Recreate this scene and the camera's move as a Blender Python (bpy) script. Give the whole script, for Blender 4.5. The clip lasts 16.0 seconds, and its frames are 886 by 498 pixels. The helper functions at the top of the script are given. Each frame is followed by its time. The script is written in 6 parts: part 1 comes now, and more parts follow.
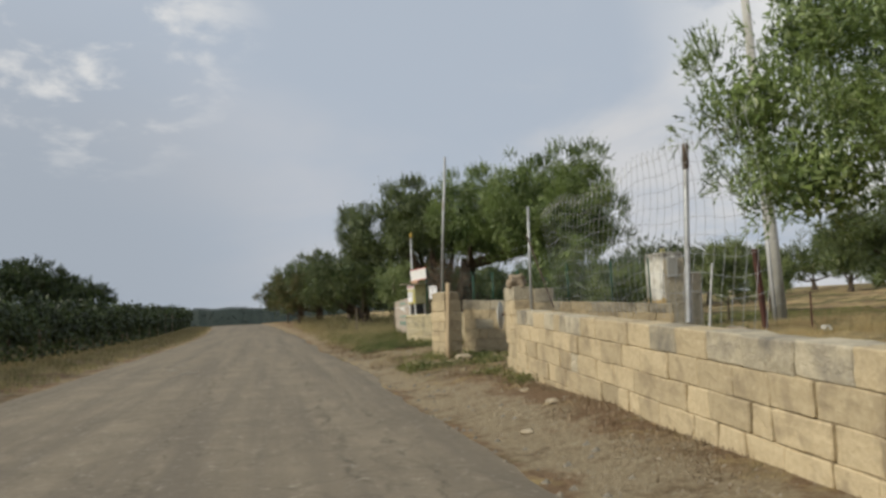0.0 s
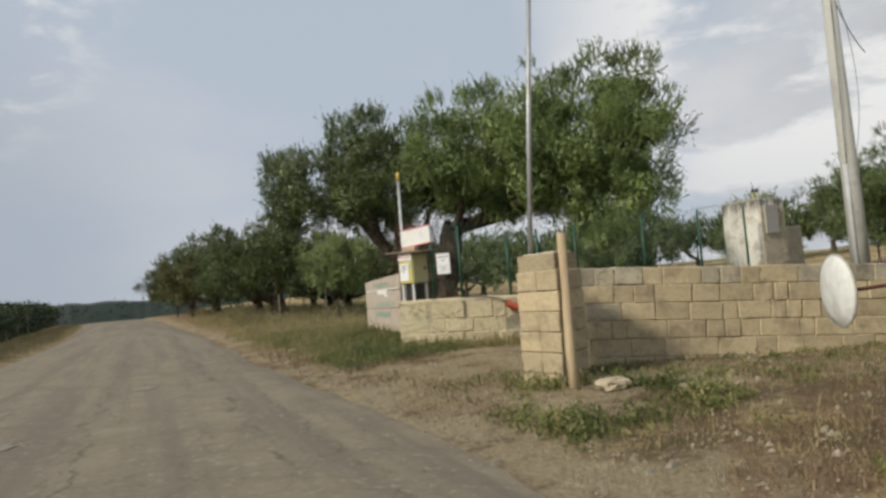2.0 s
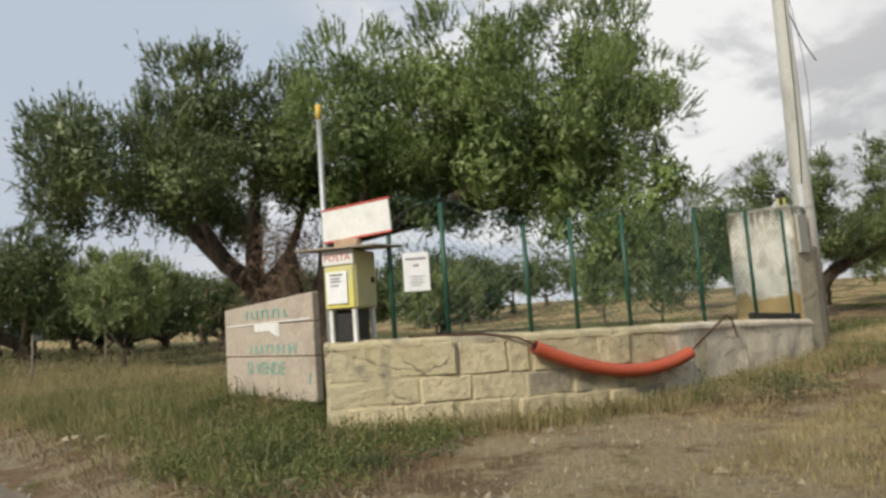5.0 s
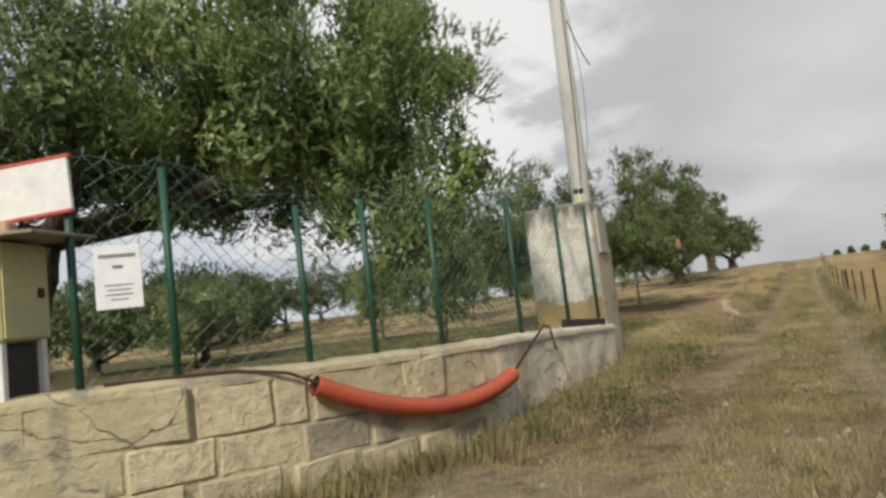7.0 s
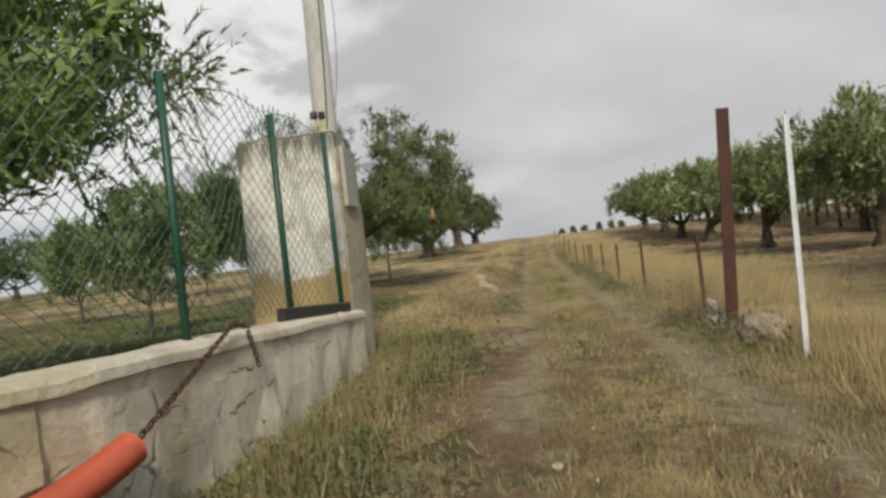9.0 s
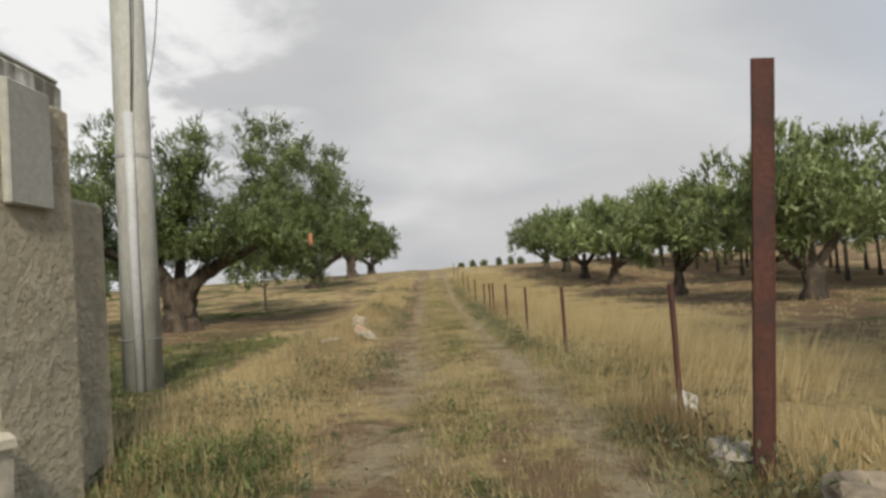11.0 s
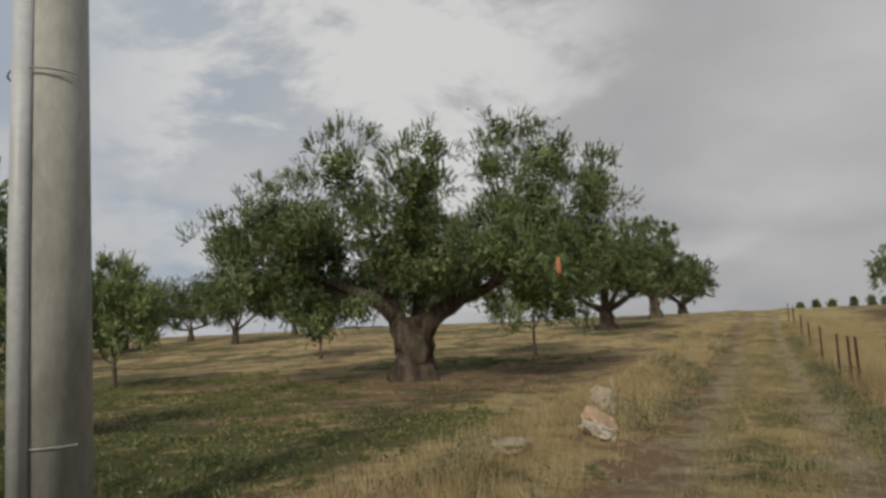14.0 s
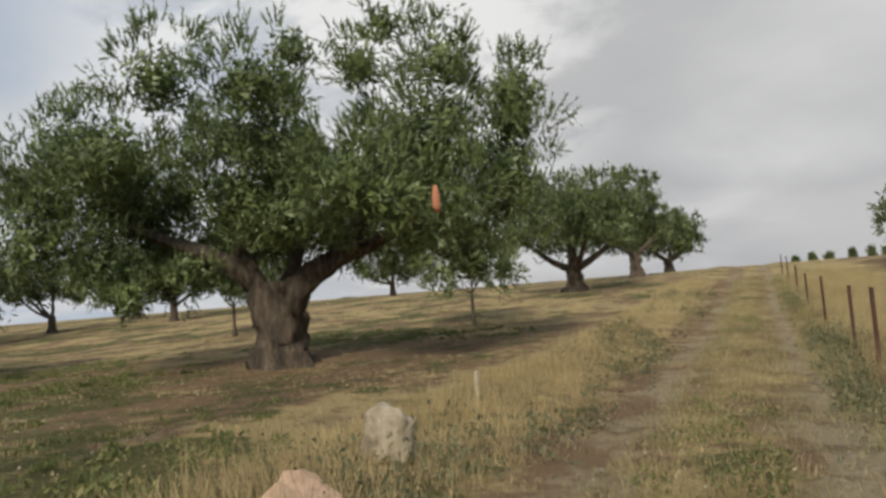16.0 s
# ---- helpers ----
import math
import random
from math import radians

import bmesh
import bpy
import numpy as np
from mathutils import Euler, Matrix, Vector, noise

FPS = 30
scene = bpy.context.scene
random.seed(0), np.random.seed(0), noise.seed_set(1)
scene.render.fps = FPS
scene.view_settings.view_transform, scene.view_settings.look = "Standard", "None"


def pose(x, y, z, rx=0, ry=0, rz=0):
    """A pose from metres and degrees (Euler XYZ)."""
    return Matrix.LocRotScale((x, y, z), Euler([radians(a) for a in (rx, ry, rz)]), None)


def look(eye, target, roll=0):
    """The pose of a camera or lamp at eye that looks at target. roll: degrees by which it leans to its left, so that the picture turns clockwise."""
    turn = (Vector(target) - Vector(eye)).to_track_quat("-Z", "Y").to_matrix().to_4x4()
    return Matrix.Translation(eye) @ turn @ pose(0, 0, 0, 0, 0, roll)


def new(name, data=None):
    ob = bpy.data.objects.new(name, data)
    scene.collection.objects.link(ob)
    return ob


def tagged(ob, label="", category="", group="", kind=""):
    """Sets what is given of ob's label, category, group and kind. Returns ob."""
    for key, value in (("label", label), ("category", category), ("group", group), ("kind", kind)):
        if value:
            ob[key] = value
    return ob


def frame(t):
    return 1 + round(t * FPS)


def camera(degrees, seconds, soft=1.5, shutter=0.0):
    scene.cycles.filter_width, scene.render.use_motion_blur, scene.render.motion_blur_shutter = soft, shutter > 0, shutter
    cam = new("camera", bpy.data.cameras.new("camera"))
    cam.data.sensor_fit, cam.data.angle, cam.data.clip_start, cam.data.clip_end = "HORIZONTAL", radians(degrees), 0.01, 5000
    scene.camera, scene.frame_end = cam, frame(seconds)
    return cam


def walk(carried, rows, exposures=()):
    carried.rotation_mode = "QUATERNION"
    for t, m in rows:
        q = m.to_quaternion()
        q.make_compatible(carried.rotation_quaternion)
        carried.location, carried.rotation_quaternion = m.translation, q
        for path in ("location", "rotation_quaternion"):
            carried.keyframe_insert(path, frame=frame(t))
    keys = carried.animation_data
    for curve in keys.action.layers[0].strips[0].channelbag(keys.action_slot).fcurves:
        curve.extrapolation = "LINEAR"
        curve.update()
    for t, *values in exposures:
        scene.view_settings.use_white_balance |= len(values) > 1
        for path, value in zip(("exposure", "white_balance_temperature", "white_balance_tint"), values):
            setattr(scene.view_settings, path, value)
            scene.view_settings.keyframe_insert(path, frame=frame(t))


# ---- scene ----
cam = camera(67.2, 16.0, soft=2.9)
PATH = [
    (0, look((0.304, -0.239, 1.233), (0.265, 1.753, 1.413), -2.8)),
    (0.5, look((-0.414, 1.895, 1.213), (-0.454, 3.888, 1.376), -4.3)),
    (1, look((-1.1, 4.043, 1.271), (-1.001, 6.035, 1.413), -4.9)),
    (1.5, look((-1.711, 5.935, 1.327), (-1.532, 7.925, 1.422), -4.3)),
    (2, look((-2.265, 7.697, 1.339), (-1.988, 9.674, 1.45), -4.8)),
    (2.5, look((-2.798, 9.181, 1.392), (-2.454, 11.149, 1.492), -6.5)),
    (3, look((-3.266, 10.469, 1.43), (-2.957, 12.436, 1.621), -5.8)),
    (3.5, look((-3.461, 11.704, 1.406), (-2.987, 13.645, 1.492), -6.7)),
    (3.7, look((-3.513, 12.143, 1.401), (-2.957, 14.061, 1.509), -6.6)),
    (5.8, look((-2.96, 15.041, 1.3), (-1.927, 16.743, 1.488), -3.2)),
    (6, look((-2.862, 15.161, 1.314), (-1.778, 16.833, 1.487), -3.2)),
    (6.5, look((-2.537, 15.614, 1.317), (-1.237, 17.125, 1.487), -4.4)),
    (7, look((-2.052, 16.211, 1.34), (-0.62, 17.595, 1.516), -6.8)),
    (7.5, look((-1.327, 16.847, 1.282), (0.328, 17.969, 1.279), -7.7)),
    (8, look((-0.609, 17.384, 1.272), (1.098, 18.425, 1.314), -5.8)),
    (8.5, look((0.127, 17.727, 1.312), (1.939, 18.569, 1.408), -4.6)),
    (9, look((0.92, 17.954, 1.296), (2.757, 18.746, 1.308), -6.4)),
    (9.5, look((1.759, 18.169, 1.295), (3.669, 18.759, 1.344), -3.1)),
    (10, look((2.583, 18.352, 1.278), (4.511, 18.874, 1.376), -2.5)),
    (10.2, look((2.948, 18.432, 1.311), (4.884, 18.925, 1.389), -3.8)),
    (12.5, pose(7.362, 19.289, 1.448, 93.23, 1.97, -71.95)),
    (13, pose(8.406, 19.508, 1.459, 94.01, 7.47, -56.42)),
    (13.5, pose(9.504, 19.746, 1.445, 91.92, 3.81, -56.87)),
    (14, pose(10.566, 20.038, 1.452, 96.90, 2.41, -48.62)),
    (14.5, pose(11.621, 20.250, 1.434, 94.48, 0.03, -51.50)),
    (15, pose(12.834, 20.524, 1.373, 94.87, 1.28, -48.02)),
    (15.5, pose(14.375, 20.891, 1.333, 94.49, 3.14, -46.88)),
    (16, pose(16.078, 21.341, 1.268, 94.13, 4.32, -48.77)),
]
EXPOSURES = [(0.0, -0.38), (2.5, -0.26), (6.0, -0.15), (7.5, -0.26), (8.0, -0.22), (8.6, -0.26), (9.2, -0.28), (10.0, -0.17), (12.5, -0.18), (13.0, -0.42), (13.5, -0.32), (14.0, -0.70), (15.0, -0.52), (16.0, -0.32)]
walk(cam, PATH, EXPOSURES)

# ---- light ----
SUN_DIR = Vector((-0.73, -0.36, 0.60)).normalized()
sun_data = bpy.data.lights.new("sun", "SUN")
sun_data.energy, sun_data.angle, sun_data.color = 4.2, radians(9), (1.0, 0.93, 0.78)
sun = new("sun", sun_data)
sun.matrix_world = look(SUN_DIR * 50, (0, 0, 0))

world = bpy.data.worlds.new("world")
scene.world = world
world.use_nodes = True


def build_sky():
    """A hazy blue-grey sky with broken stratus, the same all round."""
    nt = world.node_tree
    n, l = nt.nodes, nt.links
    bg = n["Background"]
    sky = n.new("ShaderNodeTexSky")
    sky.sky_type, sky.sun_disc = "NISHITA", False
    sky.sun_elevation = math.asin(SUN_DIR.z)
    sky.sun_rotation = math.atan2(SUN_DIR.x, SUN_DIR.y)
    sky.dust_density = 3.0
    dim = n.new("ShaderNodeMix")
    dim.data_type, dim.blend_type = "RGBA", "MULTIPLY"
    dim.inputs["Factor"].default_value = 1.0
    l.new(sky.outputs[0], dim.inputs["A"])
    dim.inputs["B"].default_value = (0.05, 0.05, 0.05, 1)
    coord = n.new("ShaderNodeTexCoord")
    sep = n.new("ShaderNodeSeparateXYZ")
    l.new(coord.outputs["Generated"], sep.inputs[0])
    lift = n.new("ShaderNodeMath")
    lift.operation = "MULTIPLY_ADD"
    lift.inputs[1].default_value, lift.inputs[2].default_value = 1.0, 0.22
    l.new(sep.outputs["Z"], lift.inputs[0])
    low = n.new("ShaderNodeMath")
    low.operation = "MAXIMUM"
    low.inputs[1].default_value = 0.1
    l.new(lift.outputs[0], low.inputs[0])
    div = n.new("ShaderNodeVectorMath")
    div.operation = "DIVIDE"
    comb = n.new("ShaderNodeCombineXYZ")
    for k in "XYZ":
        l.new(low.outputs[0], comb.inputs[k])
    l.new(coord.outputs["Generated"], div.inputs[0])
    l.new(comb.outputs[0], div.inputs[1])

    def cloud(scale, seed, lo, hi, detail=6.0, rough=0.55):
        mp = n.new("ShaderNodeMapping")
        mp.inputs["Location"].default_value = (seed, seed * 0.7, 0)
        l.new(div.outputs[0], mp.inputs["Vector"])
        tex = n.new("ShaderNodeTexNoise")
        tex.inputs["Scale"].default_value = scale
        tex.inputs["Detail"].default_value = detail
        tex.inputs["Roughness"].default_value = rough
        tex.inputs["Distortion"].default_value = 0.25
        l.new(mp.outputs[0], tex.inputs["Vector"])
        rng = n.new("ShaderNodeMapRange")
        rng.interpolation_type = "SMOOTHSTEP"
        rng.inputs["From Min"].default_value, rng.inputs["From Max"].default_value = lo, hi
        l.new(tex.outputs["Fac"], rng.inputs["Value"])
        return rng.outputs[0]

    def blend(fac, a, b):
        mx = n.new("ShaderNodeMix")
        mx.data_type = "RGBA"
        if hasattr(fac, "node"):
            l.new(fac, mx.inputs["Factor"])
        else:
            mx.inputs["Factor"].default_value = fac
        for sock, v in (("A", a), ("B", b)):
            if hasattr(v, "node"):
                l.new(v, mx.inputs[sock])
            else:
                mx.inputs[sock].default_value = (*v, 1)
        return mx.outputs["Result"]

    def toward(vec, lo, hi):
        dot = n.new("ShaderNodeVectorMath")
        dot.operation = "DOT_PRODUCT"
        dot.inputs[1].default_value = Vector(vec).normalized()
        l.new(coord.outputs["Generated"], dot.inputs[0])
        rng = n.new("ShaderNodeMapRange")
        rng.interpolation_type = "SMOOTHSTEP"
        rng.inputs["From Min"].default_value, rng.inputs["From Max"].default_value = lo, hi
        l.new(dot.outputs["Value"], rng.inputs["Value"])
        return rng.outputs[0]

    def times(a, b):
        mu = n.new("ShaderNodeMath")
        mu.operation = "MULTIPLY"
        l.new(a, mu.inputs[0])
        l.new(b, mu.inputs[1])
        return mu.outputs[0]

    base = blend(0.9, dim.outputs["Result"], (0.61, 0.69, 0.80))
    grey = blend(cloud(0.55, 3.1, 0.45, 0.70, 5.0), base, (0.67, 0.70, 0.755))
    white = blend(cloud(0.9, 9.4, 0.58, 0.80), grey, (0.74, 0.75, 0.77))
    deck = blend(cloud(0.7, 5.3, 0.30, 0.66, 4.0, 0.5), (0.57, 0.575, 0.59), (0.67, 0.67, 0.675))
    deck = blend(cloud(0.9, 14.2, 0.44, 0.80, 5.0, 0.45), deck, (0.83, 0.83, 0.83))
    pale = blend(times(cloud(1.3, 31.2, 0.34, 0.62), toward((0.36, 0.92, 0.17), 0.93, 0.992)), white, (0.80, 0.81, 0.83))
    east = blend(toward((0.96, 0.28, 0.1), 0.66, 0.93), pale, deck)
    slate = blend(toward((-0.58, 0.81, 0.02), 0.90, 1.0), east, (0.48, 0.54, 0.62))
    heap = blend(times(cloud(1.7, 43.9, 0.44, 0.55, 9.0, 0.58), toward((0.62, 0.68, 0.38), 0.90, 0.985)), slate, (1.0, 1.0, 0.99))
    wisp = blend(times(cloud(4.2, 21.7, 0.49, 0.68, 8.0, 0.6), toward((-0.47, 0.80, 0.42), 0.966, 1.0)), heap, (0.95, 0.95, 0.94))
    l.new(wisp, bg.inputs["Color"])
    bg.inputs["Strength"].default_value = 1.0


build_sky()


# ---- materials ----
def node_mat(name):
    m = bpy.data.materials.new(name)
    m.use_nodes = True
    return m, m.node_tree.nodes, m.node_tree.links, m.node_tree.nodes["Principled BSDF"]


def mixer(n, l, fac, a, b, mode="MIX"):
    mx = n.new("ShaderNodeMix")
    mx.data_type, mx.blend_type = "RGBA", mode
    for sock, v in (("Factor", fac), ("A", a), ("B", b)):
        if hasattr(v, "node"):
            l.new(v, mx.inputs[sock])
        elif sock == "Factor":
            mx.inputs[sock].default_value = v
        else:
            mx.inputs[sock].default_value = (*v, 1)
    return mx.outputs["Result"]


def noise_fac(n, l, vec, scale, lo, hi, detail=5.0, rough=0.6, stretch=(1, 1, 1)):
    mp = n.new("ShaderNodeMapping")
    mp.inputs["Scale"].default_value = stretch
    l.new(vec, mp.inputs["Vector"])
    tex = n.new("ShaderNodeTexNoise")
    tex.inputs["Scale"].default_value, tex.inputs["Detail"].default_value = scale, detail
    tex.inputs["Roughness"].default_value = rough
    l.new(mp.outputs[0], tex.inputs["Vector"])
    rng = n.new("ShaderNodeMapRange")
    rng.inputs["From Min"].default_value, rng.inputs["From Max"].default_value = lo, hi
    l.new(tex.outputs["Fac"], rng.inputs["Value"])
    return rng.outputs[0]


def bump_of(n, l, bsdf, height, strength, dist):
    b = n.new("ShaderNodeBump")
    b.inputs["Strength"].default_value, b.inputs["Distance"].default_value = strength, dist
    l.new(height, b.inputs["Height"])
    l.new(b.outputs[0], bsdf.inputs["Normal"])


def position(n):
    return n.new("ShaderNodeNewGeometry").outputs["Position"]


def surface(name, c1, c2, c3=None, big=1.2, fine=18.0, rough=0.9, bump=0.4, dist=0.01, vary=0.0, metal=0.0, stain=(0.5, 0.7), stretch=(1, 1, 1)):
    """Grain between c1 and c2, large stains of c3, and a lightness that varies from piece to piece."""
    m, n, l, bsdf = node_mat(name)
    p = position(n)
    g = noise_fac(n, l, p, fine, 0.35, 0.65, 6.0, 0.65, stretch)
    col = mixer(n, l, g, c1, c2)
    if c3:
        col = mixer(n, l, noise_fac(n, l, p, big, stain[0], stain[1], 6.0, 0.65, stretch), col, c3)
    if vary:
        info = n.new("ShaderNodeObjectInfo")
        rng = n.new("ShaderNodeMapRange")
        rng.inputs["To Min"].default_value, rng.inputs["To Max"].default_value = 1 - vary, 1 + vary
        l.new(info.outputs["Random"], rng.inputs["Value"])
        hsv = n.new("ShaderNodeHueSaturation")
        l.new(rng.outputs[0], hsv.inputs["Value"])
        l.new(col, hsv.inputs["Color"])
        col = hsv.outputs[0]
    l.new(col, bsdf.inputs["Base Color"])
    bsdf.inputs["Roughness"].default_value, bsdf.inputs["Metallic"].default_value = rough, metal
    bump_of(n, l, bsdf, g, bump, dist)
    return m


def foliage(name, c1, c2, c3, share=0.12, rough=0.55, trans=0.25):
    """Leaves that vary one by one between three greens and let some light through."""
    m, n, l, bsdf = node_mat(name)
    geo = n.new("ShaderNodeNewGeometry")
    col = mixer(n, l, geo.outputs["Random Per Island"], c1, c2)
    pick = n.new("ShaderNodeMath")
    pick.operation = "MULTIPLY"
    pick.inputs[1].default_value = 7.31
    l.new(geo.outputs["Random Per Island"], pick.inputs[0])
    fr = n.new("ShaderNodeMath")
    fr.operation = "FRACT"
    l.new(pick.outputs[0], fr.inputs[0])
    less = n.new("ShaderNodeMath")
    less.operation = "LESS_THAN"
    less.inputs[1].default_value = share
    l.new(fr.outputs[0], less.inputs[0])
    col = mixer(n, l, less.outputs[0], col, c3)
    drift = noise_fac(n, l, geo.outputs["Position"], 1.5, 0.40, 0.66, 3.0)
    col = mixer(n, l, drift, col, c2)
    # random darker clumps, older leaves that also paint shaded gaps into the foliage
    dark_clumps = noise_fac(n, l, geo.outputs["Position"], 0.95, 0.50, 0.64, 3.0)
    col = mixer(n, l, dark_clumps, col, c1)
    info = n.new("ShaderNodeObjectInfo")
    rng = n.new("ShaderNodeMapRange")
    rng.inputs["To Min"].default_value, rng.inputs["To Max"].default_value = 0.85, 1.15
    l.new(info.outputs["Random"], rng.inputs["Value"])
    hsv = n.new("ShaderNodeHueSaturation")
    l.new(rng.outputs[0], hsv.inputs["Value"])
    l.new(col, hsv.inputs["Color"])
    l.new(hsv.outputs[0], bsdf.inputs["Base Color"])
    bsdf.inputs["Roughness"].default_value = rough
    tr = n.new("ShaderNodeBsdfTranslucent")
    l.new(hsv.outputs[0], tr.inputs["Color"])
    mx = n.new("ShaderNodeMixShader")
    mx.inputs[0].default_value = trans
    l.new(bsdf.outputs[0], mx.inputs[1])
    l.new(tr.outputs[0], mx.inputs[2])
    l.new(mx.outputs[0], n["Material Output"].inputs["Surface"])
    return m


def ground_mat():
    """Dry soil, bare wheel ruts, straw-yellow stubble and green weeds, mixed by the sheet's own masks."""
    m, n, l, bsdf = node_mat("field_soil")
    p = position(n)

    def mask(name):
        a = n.new("ShaderNodeAttribute")
        a.attribute_name = name
        return a.outputs["Fac"]

    def ragged(name, scale, amount=0.5):
        both = n.new("ShaderNodeMath")
        l.new(noise_fac(n, l, p, scale, 0.3, 0.7, 6.0, 0.7), both.inputs[0])
        l.new(noise_fac(n, l, p, scale / 5, 0.36, 0.64, 3.0), both.inputs[1])
        s = n.new("ShaderNodeMath")
        s.operation = "MULTIPLY_ADD"
        l.new(both.outputs[0], s.inputs[0])
        s.inputs[1].default_value, s.inputs[2].default_value = amount, -amount
        t = n.new("ShaderNodeMath")
        t.operation, t.use_clamp = "ADD", True
        l.new(s.outputs[0], t.inputs[0])
        l.new(mask(name), t.inputs[1])
        r = n.new("ShaderNodeMapRange")
        r.inputs["From Min"].default_value, r.inputs["From Max"].default_value = 0.28, 0.66
        l.new(t.outputs[0], r.inputs["Value"])
        return r.outputs[0]

    fine = noise_fac(n, l, p, 21.0, 0.34, 0.66, 9.0, 0.78)
    mid = noise_fac(n, l, p, 2.2, 0.35, 0.65, 6.0, 0.65)
    soil = mixer(n, l, fine, (0.17, 0.112, 0.068), (0.35, 0.245, 0.155))
    soil = mixer(n, l, mid, soil, (0.265, 0.178, 0.105))
    straw = mixer(n, l, fine, (0.36, 0.27, 0.13), (0.58, 0.45, 0.23))
    green = mixer(n, l, fine, (0.05, 0.062, 0.022), (0.22, 0.20, 0.09))
    dust = mixer(n, l, fine, (0.31, 0.245, 0.155), (0.50, 0.41, 0.275))
    dust = mixer(n, l, noise_fac(n, l, p, 1.3, 0.52, 0.62, 7.0, 0.75), dust, (0.225, 0.165, 0.10))
    dust = mixer(n, l, noise_fac(n, l, p, 7.0, 0.58, 0.68, 6.0, 0.7), dust, (0.50, 0.43, 0.30))
    col = mixer(n, l, ragged("straw", 3.0, 0.9), soil, straw)
    col = mixer(n, l, ragged("green", 2.6, 1.05), col, green)
    brown = mixer(n, l, fine, (0.13, 0.09, 0.055), (0.27, 0.195, 0.12))
    col = mixer(n, l, ragged("rut", 4.0, 0.7), col, dust)
    col = mixer(n, l, ragged("litter", 5.0, 0.7), col, brown)
    l.new(col, bsdf.inputs["Base Color"])
    bsdf.inputs["Roughness"].default_value = 0.97
    bsdf.inputs["Specular IOR Level"].default_value = 0.1
    rugged = n.new("ShaderNodeMath")
    rugged.operation = "MULTIPLY_ADD"
    l.new(noise_fac(n, l, p, 5.5, 0.35, 0.65, 7.0, 0.7), rugged.inputs[0])
    rugged.inputs[1].default_value = 1.6
    l.new(fine, rugged.inputs[2])
    bump_of(n, l, bsdf, rugged.outputs[0], 0.8, 0.045)
    return m


def asphalt_mat():
    m, n, l, bsdf = node_mat("worn_asphalt")
    p = position(n)
    grain = noise_fac(n, l, p, 26.0, 0.34, 0.66, 8.0, 0.8)
    mid = noise_fac(n, l, p, 1.1, 0.40, 0.62, 8.0, 0.7)
    lane = n.new("ShaderNodeMapping")
    lane.inputs["Rotation"].default_value = (0, 0, -radians(16))
    l.new(p, lane.inputs["Vector"])
    streak = noise_fac(n, l, lane.outputs[0], 1.4, 0.44, 0.62, 5.0, 0.6, (1.3, 0.07, 1))
    col = mixer(n, l, grain, (0.142, 0.119, 0.086), (0.25, 0.211, 0.154))
    col = mixer(n, l, mid, col, (0.245, 0.206, 0.149))
    col = mixer(n, l, streak, col, (0.168, 0.143, 0.108))
    side = n.new("ShaderNodeSeparateXYZ")
    l.new(lane.outputs[0], side.inputs[0])
    for v0, half, seed in ((0.85, 0.05, 0.0), (-0.75, 0.035, 5.0), (1.35, 0.03, 9.0)):
        wav = noise_fac(n, l, p, 0.7 + seed * 0.05, 0.0, 1.0, 7.0, 0.7)
        off = n.new("ShaderNodeMath")
        off.operation = "MULTIPLY_ADD"
        off.inputs[1].default_value, off.inputs[2].default_value = 0.9, -0.45 - v0
        l.new(wav, off.inputs[0])
        add_v = n.new("ShaderNodeMath")
        l.new(side.outputs["X"], add_v.inputs[0])
        l.new(off.outputs[0], add_v.inputs[1])
        far = n.new("ShaderNodeMath")
        far.operation = "ABSOLUTE"
        l.new(add_v.outputs[0], far.inputs[0])
        seam = n.new("ShaderNodeMapRange")
        seam.inputs["From Min"].default_value, seam.inputs["From Max"].default_value = half * 0.3, half
        seam.inputs["To Min"].default_value, seam.inputs["To Max"].default_value = 0.75, 0.0
        l.new(far.outputs[0], seam.inputs["Value"])
        broken = n.new("ShaderNodeMath")
        broken.operation = "MULTIPLY"
        l.new(seam.outputs[0], broken.inputs[0])
        l.new(noise_fac(n, l, p, 1.3 + seed * 0.1, 0.42, 0.58, 5.0), broken.inputs[1])
        col = mixer(n, l, broken.outputs[0], col, (0.10, 0.085, 0.062))
    col = mixer(n, l, noise_fac(n, l, p, 9.0, 0.56, 0.70, 7.0, 0.75), col, (0.34, 0.305, 0.24))
    col = mixer(n, l, noise_fac(n, l, p, 5.0, 0.57, 0.68, 9.0, 0.8), col, (0.12, 0.10, 0.078))
    vor = n.new("ShaderNodeTexVoronoi")
    vor.feature = "DISTANCE_TO_EDGE"
    vor.inputs["Scale"].default_value = 0.8
    warp = n.new("ShaderNodeTexNoise")
    warp.inputs["Scale"].default_value = 2.5
    l.new(p, warp.inputs["Vector"])
    add = n.new("ShaderNodeMix")
    add.data_type, add.blend_type = "RGBA", "LINEAR_LIGHT"
    add.inputs["Factor"].default_value = 0.25
    l.new(p, add.inputs["A"])
    l.new(warp.outputs["Color"], add.inputs["B"])
    l.new(add.outputs["Result"], vor.inputs["Vector"])
    crack = n.new("ShaderNodeMapRange")
    crack.inputs["From Min"].default_value, crack.inputs["From Max"].default_value = 0.004, 0.02
    crack.inputs["To Min"].default_value, crack.inputs["To Max"].default_value = 0.30, 0.0
    l.new(vor.outputs["Distance"], crack.inputs["Value"])
    col = mixer(n, l, crack.outputs[0], col, (0.10, 0.085, 0.065))
    l.new(col, bsdf.inputs["Base Color"])
    bsdf.inputs["Roughness"].default_value = 0.9
    bsdf.inputs["Specular IOR Level"].default_value = 0.25
